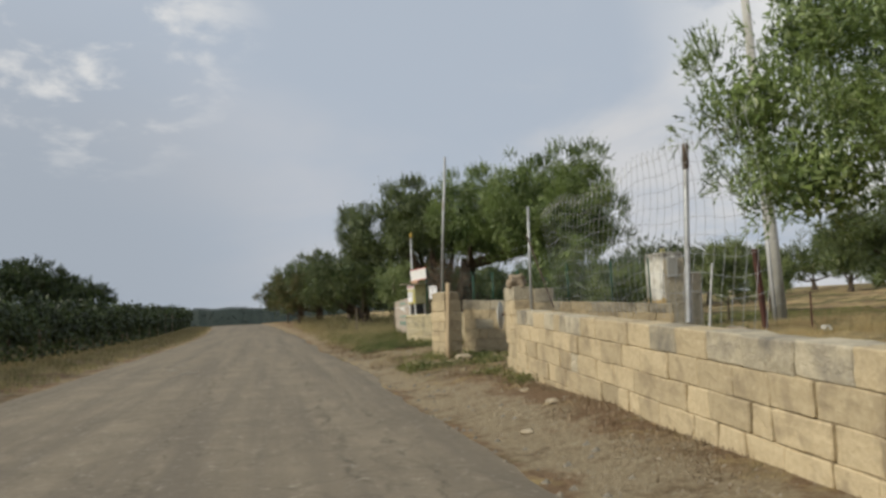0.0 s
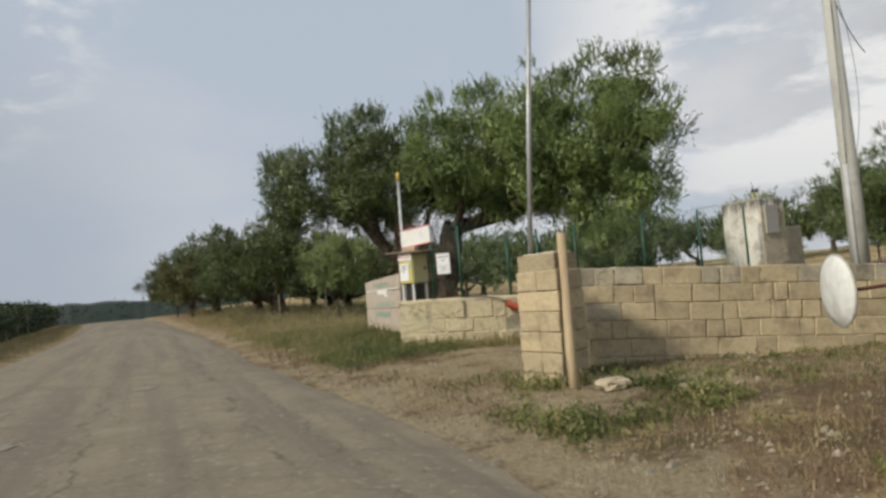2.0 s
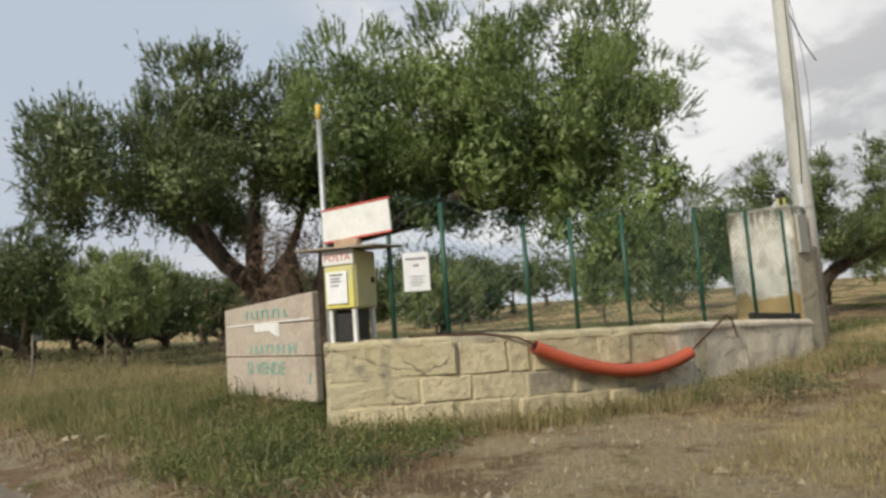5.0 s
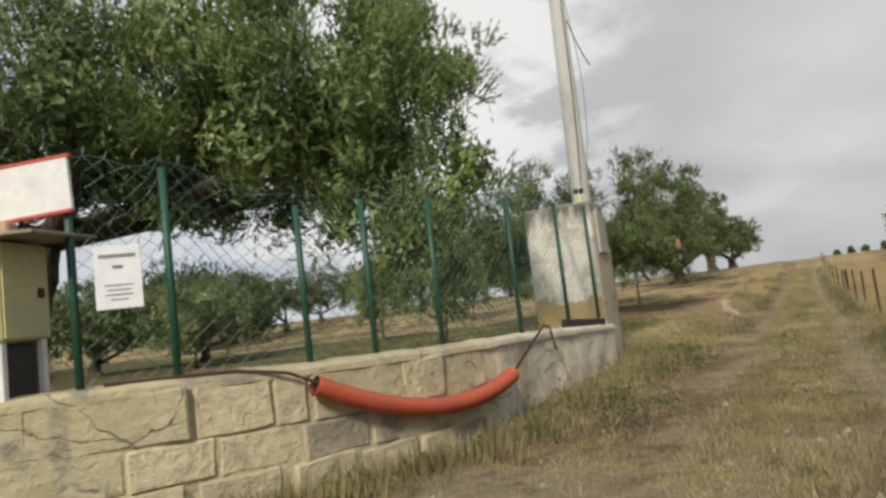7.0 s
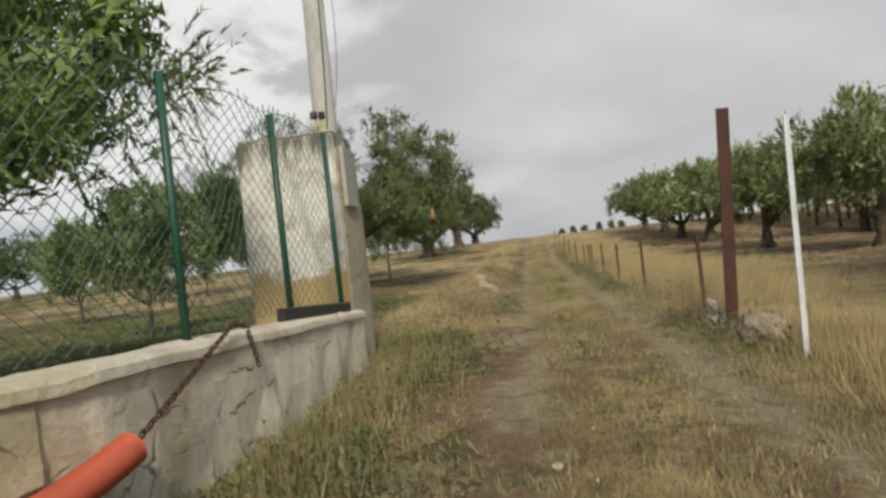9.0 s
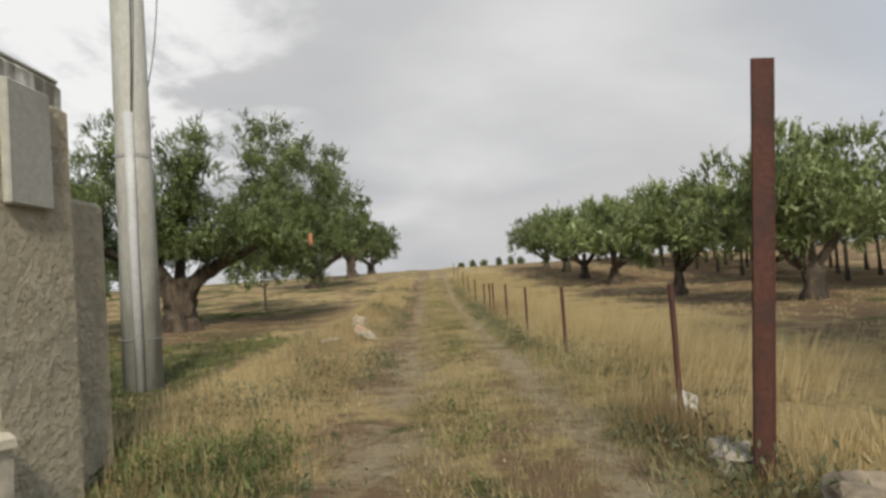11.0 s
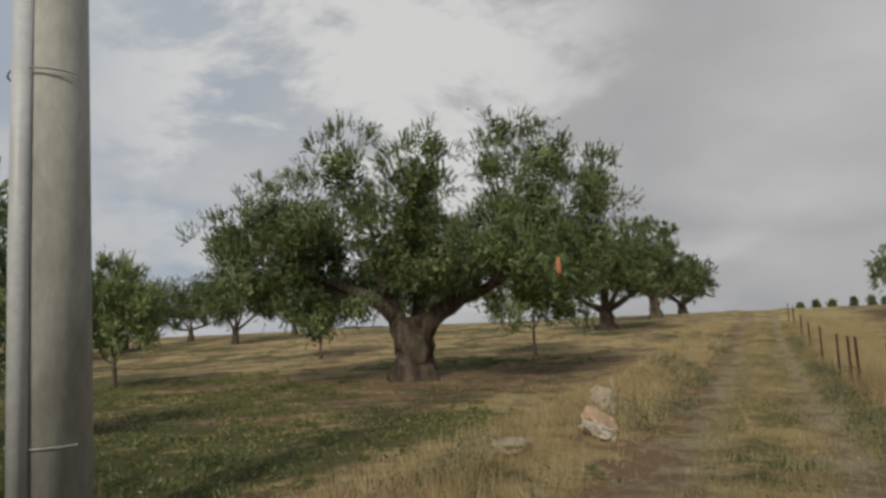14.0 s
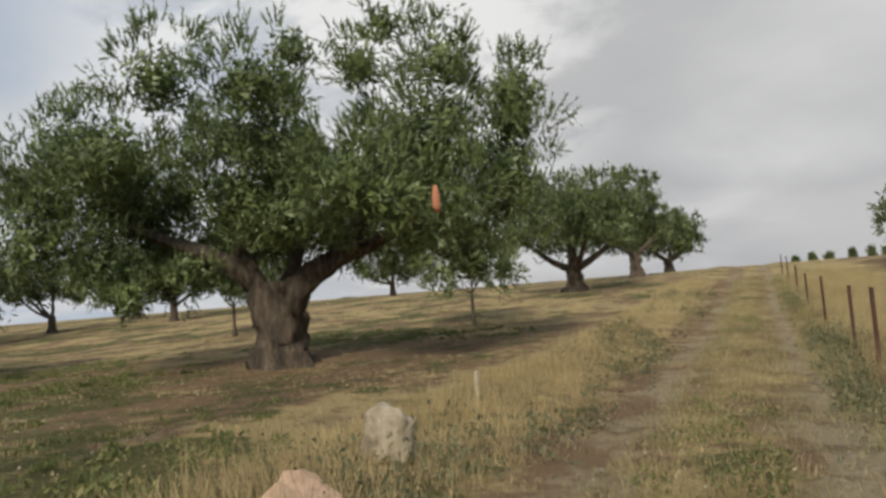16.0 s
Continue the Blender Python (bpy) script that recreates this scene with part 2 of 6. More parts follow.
    bump_of(n, l, bsdf, grain, 0.5, 0.01)
    return m


TUFF = surface("tuff_block", (0.41, 0.328, 0.20), (0.50, 0.412, 0.265), (0.285, 0.226, 0.145), big=3.4, fine=24, vary=0.16, bump=0.45, dist=0.008, stain=(0.50, 0.70))
TUFF_GREY = surface("weathered_tuff", (0.38, 0.33, 0.235), (0.48, 0.425, 0.31), (0.20, 0.18, 0.145), big=3.0, fine=22, vary=0.2, bump=0.6, dist=0.012, stain=(0.46, 0.68))
MORTAR = surface("old_mortar", (0.28, 0.225, 0.14), (0.40, 0.33, 0.21), (0.17, 0.14, 0.095), big=3.0, fine=30)
RUBBLE = surface("field_stone", (0.46, 0.39, 0.245), (0.59, 0.505, 0.335), (0.33, 0.28, 0.19), big=4.2, fine=15, vary=0.12, bump=0.7, dist=0.016)
RENDERING = surface("lime_render", (0.43, 0.37, 0.26), (0.54, 0.475, 0.345), (0.34, 0.305, 0.235), big=2.4, fine=9, bump=0.9, dist=0.035)
POLE = surface("pole_concrete", (0.38, 0.375, 0.34), (0.47, 0.46, 0.42), (0.25, 0.24, 0.21), big=1.3, fine=24, bump=0.25, dist=0.005, stretch=(1, 1, 0.4))
CONCRETE = surface("grey_concrete", (0.34, 0.33, 0.29), (0.43, 0.42, 0.37), (0.25, 0.24, 0.21), big=1.3, fine=24, bump=0.25, dist=0.005)
WHITEWASH = surface("flaking_whitewash", (0.62, 0.62, 0.58), (0.74, 0.74, 0.70), (0.36, 0.34, 0.29), big=2.2, fine=12, bump=0.4, stain=(0.5, 0.72))
SLAB = surface("stained_slab", (0.37, 0.31, 0.25), (0.46, 0.395, 0.325), (0.27, 0.23, 0.19), big=1.4, fine=20, bump=0.25)
BARK = surface("olive_bark", (0.06, 0.044, 0.031), (0.165, 0.125, 0.088), (0.035, 0.027, 0.02), big=2.0, fine=9, bump=1.0, dist=0.05, stretch=(1, 1, 0.3))
BARK_PALE = surface("pale_bark", (0.20, 0.16, 0.12), (0.31, 0.26, 0.2), (0.12, 0.09, 0.07), big=2.0, fine=12, bump=0.8, dist=0.03, stretch=(1, 1, 0.3))
BRUSH = surface("dead_brushwood", (0.15, 0.095, 0.06), (0.27, 0.185, 0.125), (0.09, 0.06, 0.04), big=2.0, fine=12, bump=0.6, dist=0.02)
WOOD = surface("raw_timber", (0.40, 0.30, 0.18), (0.52, 0.41, 0.26), (0.28, 0.2, 0.12), big=4, fine=14, stretch=(1, 1, 0.12), bump=0.3)
STEEL = surface("galvanised_steel", (0.36, 0.37, 0.37), (0.48, 0.49, 0.49), (0.28, 0.26, 0.24), big=5, fine=30, rough=0.5, metal=0.6, bump=0.1)
RUST = surface("rusty_iron", (0.06, 0.021, 0.015), (0.088, 0.032, 0.021), (0.04, 0.02, 0.016), big=4, fine=30, rough=0.8, bump=0.3)
ZINC = surface("dull_zinc_paint", (0.50, 0.51, 0.52), (0.60, 0.61, 0.62), (0.40, 0.38, 0.35), big=4, fine=20, rough=0.5, bump=0.1)
WIRE = surface("dark_wire", (0.10, 0.10, 0.10), (0.16, 0.16, 0.15), fine=30, rough=0.6, bump=0.1)
GREEN = surface("green_plastic_coat", (0.008, 0.05, 0.03), (0.015, 0.085, 0.05), (0.03, 0.07, 0.05), big=6, fine=40, rough=0.5, bump=0.1)
MESH = surface("weathered_green_wire", (0.025, 0.075, 0.055), (0.05, 0.11, 0.085), (0.10, 0.12, 0.11), big=5, fine=40, rough=0.45, bump=0.1)
YELLOW = surface("faded_yellow_paint", (0.58, 0.50, 0.10), (0.66, 0.58, 0.16), (0.48, 0.46, 0.26), big=4, fine=14, rough=0.6, bump=0.1)
OCHRE = surface("ochre_paint", (0.55, 0.36, 0.05), (0.66, 0.45, 0.09), fine=20, rough=0.6, bump=0.1)
CREAM = surface("cream_paint", (0.50, 0.465, 0.22), (0.58, 0.54, 0.28), (0.45, 0.42, 0.3), big=3, fine=16, rough=0.6, bump=0.1)
WHITE = surface("white_paint", (0.64, 0.635, 0.61), (0.74, 0.735, 0.71), (0.55, 0.54, 0.5), big=5, fine=20, rough=0.6, bump=0.1)
PAPER = surface("paper_in_sleeve", (0.72, 0.72, 0.72), (0.80, 0.80, 0.80), fine=10, rough=0.35, bump=0.05)
RED = surface("red_paint", (0.42, 0.05, 0.03), (0.5, 0.08, 0.05), fine=20, rough=0.6, bump=0.1)
ORANGE = surface("orange_corrugated_pipe", (0.45, 0.085, 0.04), (0.52, 0.11, 0.055), (0.38, 0.08, 0.045), big=5, fine=20, rough=0.45, bump=0.05)
BLACK = surface("black_plastic", (0.012, 0.012, 0.012), (0.025, 0.024, 0.022), fine=20, rough=0.5, bump=0.1)
INK = surface("grey_ink", (0.16, 0.16, 0.17), (0.22, 0.22, 0.23), fine=20, rough=0.6, bump=0.0)
TEAL = surface("green_spray_paint", (0.13, 0.32, 0.26), (0.25, 0.40, 0.33), fine=30, rough=0.7, bump=0.0)
GRAVEL = surface("dusty_gravel", (0.34, 0.28, 0.19), (0.46, 0.39, 0.28), fine=14, bump=0.3)
STONE = surface("pale_fieldstone", (0.38, 0.335, 0.265), (0.50, 0.45, 0.37), (0.30, 0.27, 0.22), big=5, fine=14, bump=0.6, dist=0.02)
TERRA = surface("terracotta_stone", (0.40, 0.26, 0.17), (0.52, 0.36, 0.25), fine=14, bump=0.5)
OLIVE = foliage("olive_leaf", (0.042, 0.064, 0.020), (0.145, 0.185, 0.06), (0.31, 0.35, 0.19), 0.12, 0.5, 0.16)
# olive leaf again, lightened so that sunlight is part of its colour
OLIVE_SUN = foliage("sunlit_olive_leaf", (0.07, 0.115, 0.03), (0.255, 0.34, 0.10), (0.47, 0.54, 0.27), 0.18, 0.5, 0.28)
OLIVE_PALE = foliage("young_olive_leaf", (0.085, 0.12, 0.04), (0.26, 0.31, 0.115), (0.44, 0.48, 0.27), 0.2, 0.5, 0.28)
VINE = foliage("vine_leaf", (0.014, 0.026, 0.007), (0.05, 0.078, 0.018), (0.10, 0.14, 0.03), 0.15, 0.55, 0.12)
# olive leaf again, darkened so that shade is part of its colour
OLIVE_SHADE = foliage("shaded_olive_leaf", (0.036, 0.06, 0.018), (0.12, 0.155, 0.046), (0.22, 0.24, 0.12), 0.25, 0.5, 0.2)
# blue-green leaves with the haze of distance tinted into them
HAZE_WOOD = foliage("hazed_woodland", (0.022, 0.038, 0.034), (0.04, 0.058, 0.05), (0.055, 0.07, 0.06), 0.2, 0.9, 0.1)
SHRUB = foliage("shrub_leaf", (0.05, 0.07, 0.02), (0.12, 0.12, 0.04), (0.2, 0.13, 0.05), 0.2)
STRAW = foliage("dry_grass", (0.46, 0.36, 0.18), (0.66, 0.54, 0.30), (0.32, 0.22, 0.11), 0.2, 0.8, 0.5)
HAY = foliage("half_dry_grass", (0.28, 0.23, 0.11), (0.48, 0.40, 0.21), (0.16, 0.17, 0.065), 0.35, 0.8, 0.45)
LITTER = foliage("leaf_litter", (0.14, 0.095, 0.055), (0.28, 0.205, 0.125), (0.40, 0.32, 0.21), 0.25, 0.9, 0.1)
WEED = foliage("scrubby_weeds", (0.20, 0.18, 0.085), (0.36, 0.30, 0.16), (0.14, 0.155, 0.06), 0.4, 0.8, 0.45)
GRASS = foliage("green_weeds", (0.085, 0.105, 0.032), (0.18, 0.20, 0.065), (0.36, 0.30, 0.14), 0.3, 0.7, 0.4)
HERB = foliage("lush_green_herbs", (0.07, 0.10, 0.03), (0.175, 0.205, 0.065), (0.26, 0.25, 0.10), 0.15, 0.7, 0.3)
PATCH = surface("broken_asphalt", (0.17, 0.15, 0.118), (0.30, 0.265, 0.205), (0.23, 0.205, 0.16), big=5, fine=13, bump=0.9, dist=0.02)
def render_mat():
    """Eroded lime render over rubble: mottled, pitted, with broken joint cracks."""
    m, n, l, bsdf = node_mat("eroded_render")
    p = position(n)
    fine = noise_fac(n, l, p, 12.0, 0.3, 0.7, 8.0, 0.72)
    col = mixer(n, l, fine, (0.42, 0.355, 0.215), (0.60, 0.525, 0.335))
    col = mixer(n, l, noise_fac(n, l, p, 1.7, 0.46, 0.62, 4.0), col, (0.54, 0.475, 0.325))
    col = mixer(n, l, noise_fac(n, l, p, 3.1, 0.55, 0.66, 5.0), col, (0.31, 0.275, 0.20))
    warp = n.new("ShaderNodeTexNoise")
    warp.inputs["Scale"].default_value, warp.inputs["Detail"].default_value = 5.0, 4.0
    l.new(p, warp.inputs["Vector"])
    bent = n.new("ShaderNodeMix")
    bent.data_type, bent.blend_type = "RGBA", "LINEAR_LIGHT"
    bent.inputs["Factor"].default_value = 0.12
    l.new(p, bent.inputs["A"])
    l.new(warp.outputs["Color"], bent.inputs["B"])
    flat = n.new("ShaderNodeMapping")
    flat.inputs["Scale"].default_value = (1.0, 1.0, 2.0)
    l.new(bent.outputs["Result"], flat.inputs["Vector"])
    vor = n.new("ShaderNodeTexVoronoi")
    vor.feature = "DISTANCE_TO_EDGE"
    vor.inputs["Scale"].default_value = 1.35
    l.new(flat.outputs[0], vor.inputs["Vector"])
    line = n.new("ShaderNodeMapRange")
    line.inputs["From Min"].default_value, line.inputs["From Max"].default_value = 0.006, 0.022
    line.inputs["To Min"].default_value, line.inputs["To Max"].default_value = 1.0, 0.0
    l.new(vor.outputs["Distance"], line.inputs["Value"])
    gap = n.new("ShaderNodeMath")
    gap.operation = "MULTIPLY"
    l.new(line.outputs[0], gap.inputs[0])
    l.new(noise_fac(n, l, p, 2.6, 0.47, 0.59, 3.0), gap.inputs[1])
    sx = n.new("ShaderNodeSeparateXYZ")
    l.new(p, sx.inputs[0])
    far = n.new("ShaderNodeMath")
    far.operation = "MULTIPLY_ADD"
    l.new(noise_fac(n, l, p, 1.6, 0.3, 0.7, 5.0), far.inputs[0])
    far.inputs[1].default_value = 2.2
    l.new(sx.outputs["X"], far.inputs[2])
    coat = n.new("ShaderNodeMapRange")
    coat.inputs["From Min"].default_value, coat.inputs["From Max"].default_value = 3.6, 4.3
    coat.inputs["To Max"].default_value = 0.85
    l.new(far.outputs[0], coat.inputs["Value"])
    # pale lime plaster here, whitened further in the colour where little sun falls
    lime = mixer(n, l, fine, (0.66, 0.58, 0.45), (0.84, 0.76, 0.62))
    lime = mixer(n, l, noise_fac(n, l, p, 2.3, 0.52, 0.66, 6.0), lime, (0.58, 0.49, 0.37))
    col = mixer(n, l, coat.outputs[0], col, lime)
    col = mixer(n, l, gap.outputs[0], col, (0.22, 0.185, 0.13))
    l.new(col, bsdf.inputs["Base Color"])
    bsdf.inputs["Roughness"].default_value = 0.95
    low = n.new("ShaderNodeMath")
    low.operation = "SUBTRACT"
    l.new(fine, low.inputs[0])
    l.new(gap.outputs[0], low.inputs[1])
    bump_of(n, l, bsdf, low.outputs[0], 0.8, 0.018)
    return m


WALL_RENDER = render_mat()


def cabinet_mat():
    """Whitewash worn off to ochre plaster low down, with dark lichen runs from the rim."""
    m, n, l, bsdf = node_mat("worn_whitewash")
    p = position(n)
    g = noise_fac(n, l, p, 16.0, 0.35, 0.65, 6.0, 0.65)
    col = mixer(n, l, g, (0.62, 0.605, 0.55), (0.77, 0.76, 0.71))
    col = mixer(n, l, noise_fac(n, l, p, 3.4, 0.48, 0.62, 7.0, 0.7), col, (0.46, 0.43, 0.36))
    sep = n.new("ShaderNodeSeparateXYZ")
    l.new(p, sep.inputs[0])

    def band(z0, z1, wobble, stretch):
        w = n.new("ShaderNodeMath")
        w.operation = "MULTIPLY_ADD"
        l.new(noise_fac(n, l, p, 4.0, 0.3, 0.7, 5.0, 0.6, stretch), w.inputs[0])
        w.inputs[1].default_value = wobble
        l.new(sep.outputs["Z"], w.inputs[2])
        r = n.new("ShaderNodeMapRange")
        r.inputs["From Min"].default_value, r.inputs["From Max"].default_value = z0, z1
        l.new(w.outputs[0], r.inputs["Value"])
        return r.outputs[0]

    col = mixer(n, l, band(1.42, 1.34, 0.3, (1, 1, 1)), col, (0.46, 0.33, 0.15))
    col = mixer(n, l, band(2.72, 2.98, 0.55, (2.2, 2.2, 0.25)), col, (0.17, 0.155, 0.125))
    l.new(col, bsdf.inputs["Base Color"])
    bsdf.inputs["Roughness"].default_value = 0.92
    bump_of(n, l, bsdf, g, 0.5, 0.012)
    return m


WORN_WASH = cabinet_mat()
ASPHALT = asphalt_mat()
SOIL = ground_mat()


# ---- plan: u runs along the road, v across it to the east, where the track goes ----
def W(u, v):
    return 0.961 * v - 0.276 * u, 0.276 * v + 0.961 * u


def to_uv(x, y):
    return -0.276 * x + 0.961 * y, 0.961 * x + 0.276 * y


def step(a, b, x):
    k = np.clip((np.asarray(x, float) - a) / (b - a), 0, 1)
    return k * k * (3 - 2 * k)


TRACK_U, ROAD_E, ROAD_W = 16.43, 2.2, -4.45
HILL_V = (7, 17, 32, 42, 52, 67, 82, 99, 140, 400, 3000)
HILL_Z = (0, -.02, -.10, .1, .75, 1.4, 1.8, 2.0, 1.2, -4, -30)


GREEN_AT = ((26, 25), (20.6, 24.9), (29, 24.5), (22.2, 23.3), (39, 34.6), (25.5, 38.7), (28.5, 39), (24, 52), (34, 29), (23.5, 18.5), (22.6, 8), (22.4, 11.5), (24.4, 9.5), (22.8, 15), (31, 27), (28.5, 30), (33, 32.5))
STRAW_AT = ((20.6, 27.8), (29.7, 35), (27.9, 28.5), (22.6, 21.2), (20.5, 33), (24, 44), (32, 24))


def blobs(u, v, spots, ru=1.7, rv=2.2):
    return np.max([np.exp(-((u - a) / ru) ** 2 - ((v - b) / rv) ** 2) for a, b in spots], axis=0)


def yard(u, v):
    """The greener ground behind the chain-link fence."""
    return step(5, 6, v) * np.maximum(step(20.0, 20.8, u) * step(25, 20, v) * (1 - 0.45 * step(24, 28, u)), 0.85 * step(34, 39, u) * step(36, 29, v))


def waves(x, y):
    return 0.5 * np.sin(0.9 * x + 1.7 * np.sin(0.43 * y)) + 0.5 * np.sin(1.13 * y + 1.3 * np.sin(0.57 * x + 2))


def bend(u):
    """How far the road has swung to the west at u."""
    return -2.9 * (np.maximum(np.asarray(u, float) - 30, 0) / 67) ** 2


def rise(u, v):
    """The road climbs to a low crest and falls away behind it."""
    u = np.asarray(u, float)
    over = np.clip(u - 97, 0, 150)
    return (0.40 * step(45, 97, u) - np.where(over < 40, over * over / 900, 1.78 + (over - 40) * 0.089)) * step(36, 18, v)


def H(x, y):
    """The height of the ground."""
    u, v = to_uv(np.asarray(x, float), np.asarray(y, float))
    east, v = v, v - bend(u)
    z = rise(u, east) + 0.14 * step(ROAD_E, 3.5, v) + np.interp(east, HILL_V, HILL_Z) * (east > 2) + 0.10 * step(-ROAD_W, 6.6, -v)
    off = step(ROAD_E, 4.5, v) + step(-ROAD_W, 6.5, -v)
    v = east
    near = np.abs(u - TRACK_U)
    rut = np.exp(-((near - 0.78) / 0.28) ** 2) * step(3, 7, v)
    z = z + 0.035 * off * waves(x, y) - 0.05 * rut - 0.035 * (1 - np.clip(off, 0, 1))
    z = z + 0.48 * np.exp(-((u - 22.7) / 1.9) ** 2 - ((v - 5.3) / 1.15) ** 2)
    z = z + 0.10 * step(1.4, 2.2, near) * step(3.6, 2.4, near) * step(14, 18, v)
    return z


def hz(x, y):
    return float(H(x, y))


# ---- builders ----
def thing(name, x, y, z=None, label="", category="", group="", kind="", rz=0.0):
    ob = new(name)
    ob.empty_display_size = 0.2
    ob.matrix_world = pose(x, y, hz(x, y) if z is None else z, 0, 0, rz)
    return tagged(ob, label, category, group, kind)


def part(name, bm, material, parent=None, label="", smooth=False, kind=""):
    if isinstance(bm, bmesh.types.BMesh):
        me = bpy.data.meshes.new(name)
        bm.to_mesh(me)
        bm.free()
    else:
        me = bm
    if smooth:
        me.polygons.foreach_set("use_smooth", [True] * len(me.polygons))
    if not me.materials:
        me.materials.append(material)
    ob = new(name, me)
    ob.parent = parent
    return tagged(ob, label, kind=kind)


def quads(name, verts):
    """A mesh of separate four-cornered faces, from an array n x 4 x 3."""
    k = len(verts)
    me = bpy.data.meshes.new(name)
    me.vertices.add(k * 4)
    me.vertices.foreach_set("co", np.ascontiguousarray(verts, dtype=np.float32).ravel())
    me.loops.add(k * 4)
    me.loops.foreach_set("vertex_index", np.arange(k * 4, dtype=np.int32))
    me.polygons.add(k)
    me.polygons.foreach_set("loop_start", np.arange(k, dtype=np.int32) * 4)
    me.update(calc_edges=True)
    return me


def box(bm, size, at=(0, 0, 0), turn=None, bevel=0.0):
    m = Matrix.Translation(at) @ (turn or Matrix()) @ Matrix.Diagonal((*size, 1))
    r = bmesh.ops.create_cube(bm, size=1, matrix=m)
    if bevel:
        edges = {e for v in r["verts"] for e in v.link_edges}
        bmesh.ops.bevel(bm, geom=list(edges), offset=bevel, segments=1, affect="EDGES")
    return bm


def boxed(size, at=(0, 0, 0), turn=None, bevel=0.0):
    return box(bmesh.new(), size, at, turn, bevel)


def tube(bm, pts, radii, seg=8, rough=0.0, lobes=0, cap=True, seed=0):
    """A tube along points; rough and lobes make it knotty."""
    pts = [Vector(p) for p in pts]
    rings, side = [], None
    for i, p in enumerate(pts):
        d = (pts[min(i + 1, len(pts) - 1)] - pts[max(i - 1, 0)]).normalized()
        if side is None:
            side = d.cross(Vector((0.3, 1, 0.2))).normalized()
        side = (side - d * side.dot(d)).normalized()
        up = d.cross(side)
        ring = []
        for k in range(seg):
            a = 2 * math.pi * k / seg
            r = radii[i]
            if lobes:
                r *= 1 + 0.16 * math.sin(lobes * a + i * 0.35 + seed)
            q = p + (side * math.cos(a) + up * math.sin(a)) * r
            if rough:
                q += noise.noise_vector(q * 3.1 + Vector((seed, 0, 0))) * rough * r
            ring.append(bm.verts.new(q))
        rings.append(ring)
    for a, b in zip(rings, rings[1:]):
        for k in range(seg):
            bm.faces.new((a[k], a[(k + 1) % seg], b[(k + 1) % seg], b[k]))
    if cap:
        bm.faces.new(rings[0][::-1])
        bm.faces.new(rings[-1])
    return bm


def tubed(pts, radii, seg=8, **kw):
    if not hasattr(radii, "__len__"):
        radii = [radii] * len(pts)
    return tube(bmesh.new(), pts, radii, seg, **kw)


def curve_pts(p0, p1, p2, k=7):
    p0, p1, p2 = Vector(p0), Vector(p1), Vector(p2)
    return [(1 - s) ** 2 * p0 + 2 * s * (1 - s) * p1 + s * s * p2 for s in [i / (k - 1) for i in range(k)]]


def blades(name, verts):
    """A mesh of separate triangles, from an array n x 3 x 3."""
    k = len(verts)
    me = bpy.data.meshes.new(name)
    me.vertices.add(k * 3)
    me.vertices.foreach_set("co", np.ascontiguousarray(verts, dtype=np.float32).ravel())
    me.loops.add(k * 3)
    me.loops.foreach_set("vertex_index", np.arange(k * 3, dtype=np.int32))
    me.polygons.add(k)
    me.polygons.foreach_set("loop_start", np.arange(k, dtype=np.int32) * 3)
    me.update(calc_edges=True)
    return me


def unit(a):
    return a / np.maximum(np.linalg.norm(a, axis=-1, keepdims=True), 1e-6)


def leaf_quads(rng, base, way, length, width, face=None):
    """Lozenge leaves from base points along way; face, where given, is the side that they turn outwards."""
    turn = unit(rng.normal(size=base.shape))
    side = unit(np.cross(way, turn if face is None else face + 0.5 * turn))
    length, width = length[:, None], width[:, None]
    mid = base + way * length * 0.45
    return np.stack([base, mid + side * width * 0.5, base + way * length, mid - side * width * 0.5], axis=1)


def leaf_tris(rng, base, way, length, width, face):
    """Pointed leaves, one triangle each, that turn their broad side to face."""
    side = unit(np.cross(way, face + 0.55 * unit(rng.normal(size=base.shape)))) * (width * 0.5)[:, None]
    return np.stack([base - side, base + side, base + way * length[:, None]], axis=1)


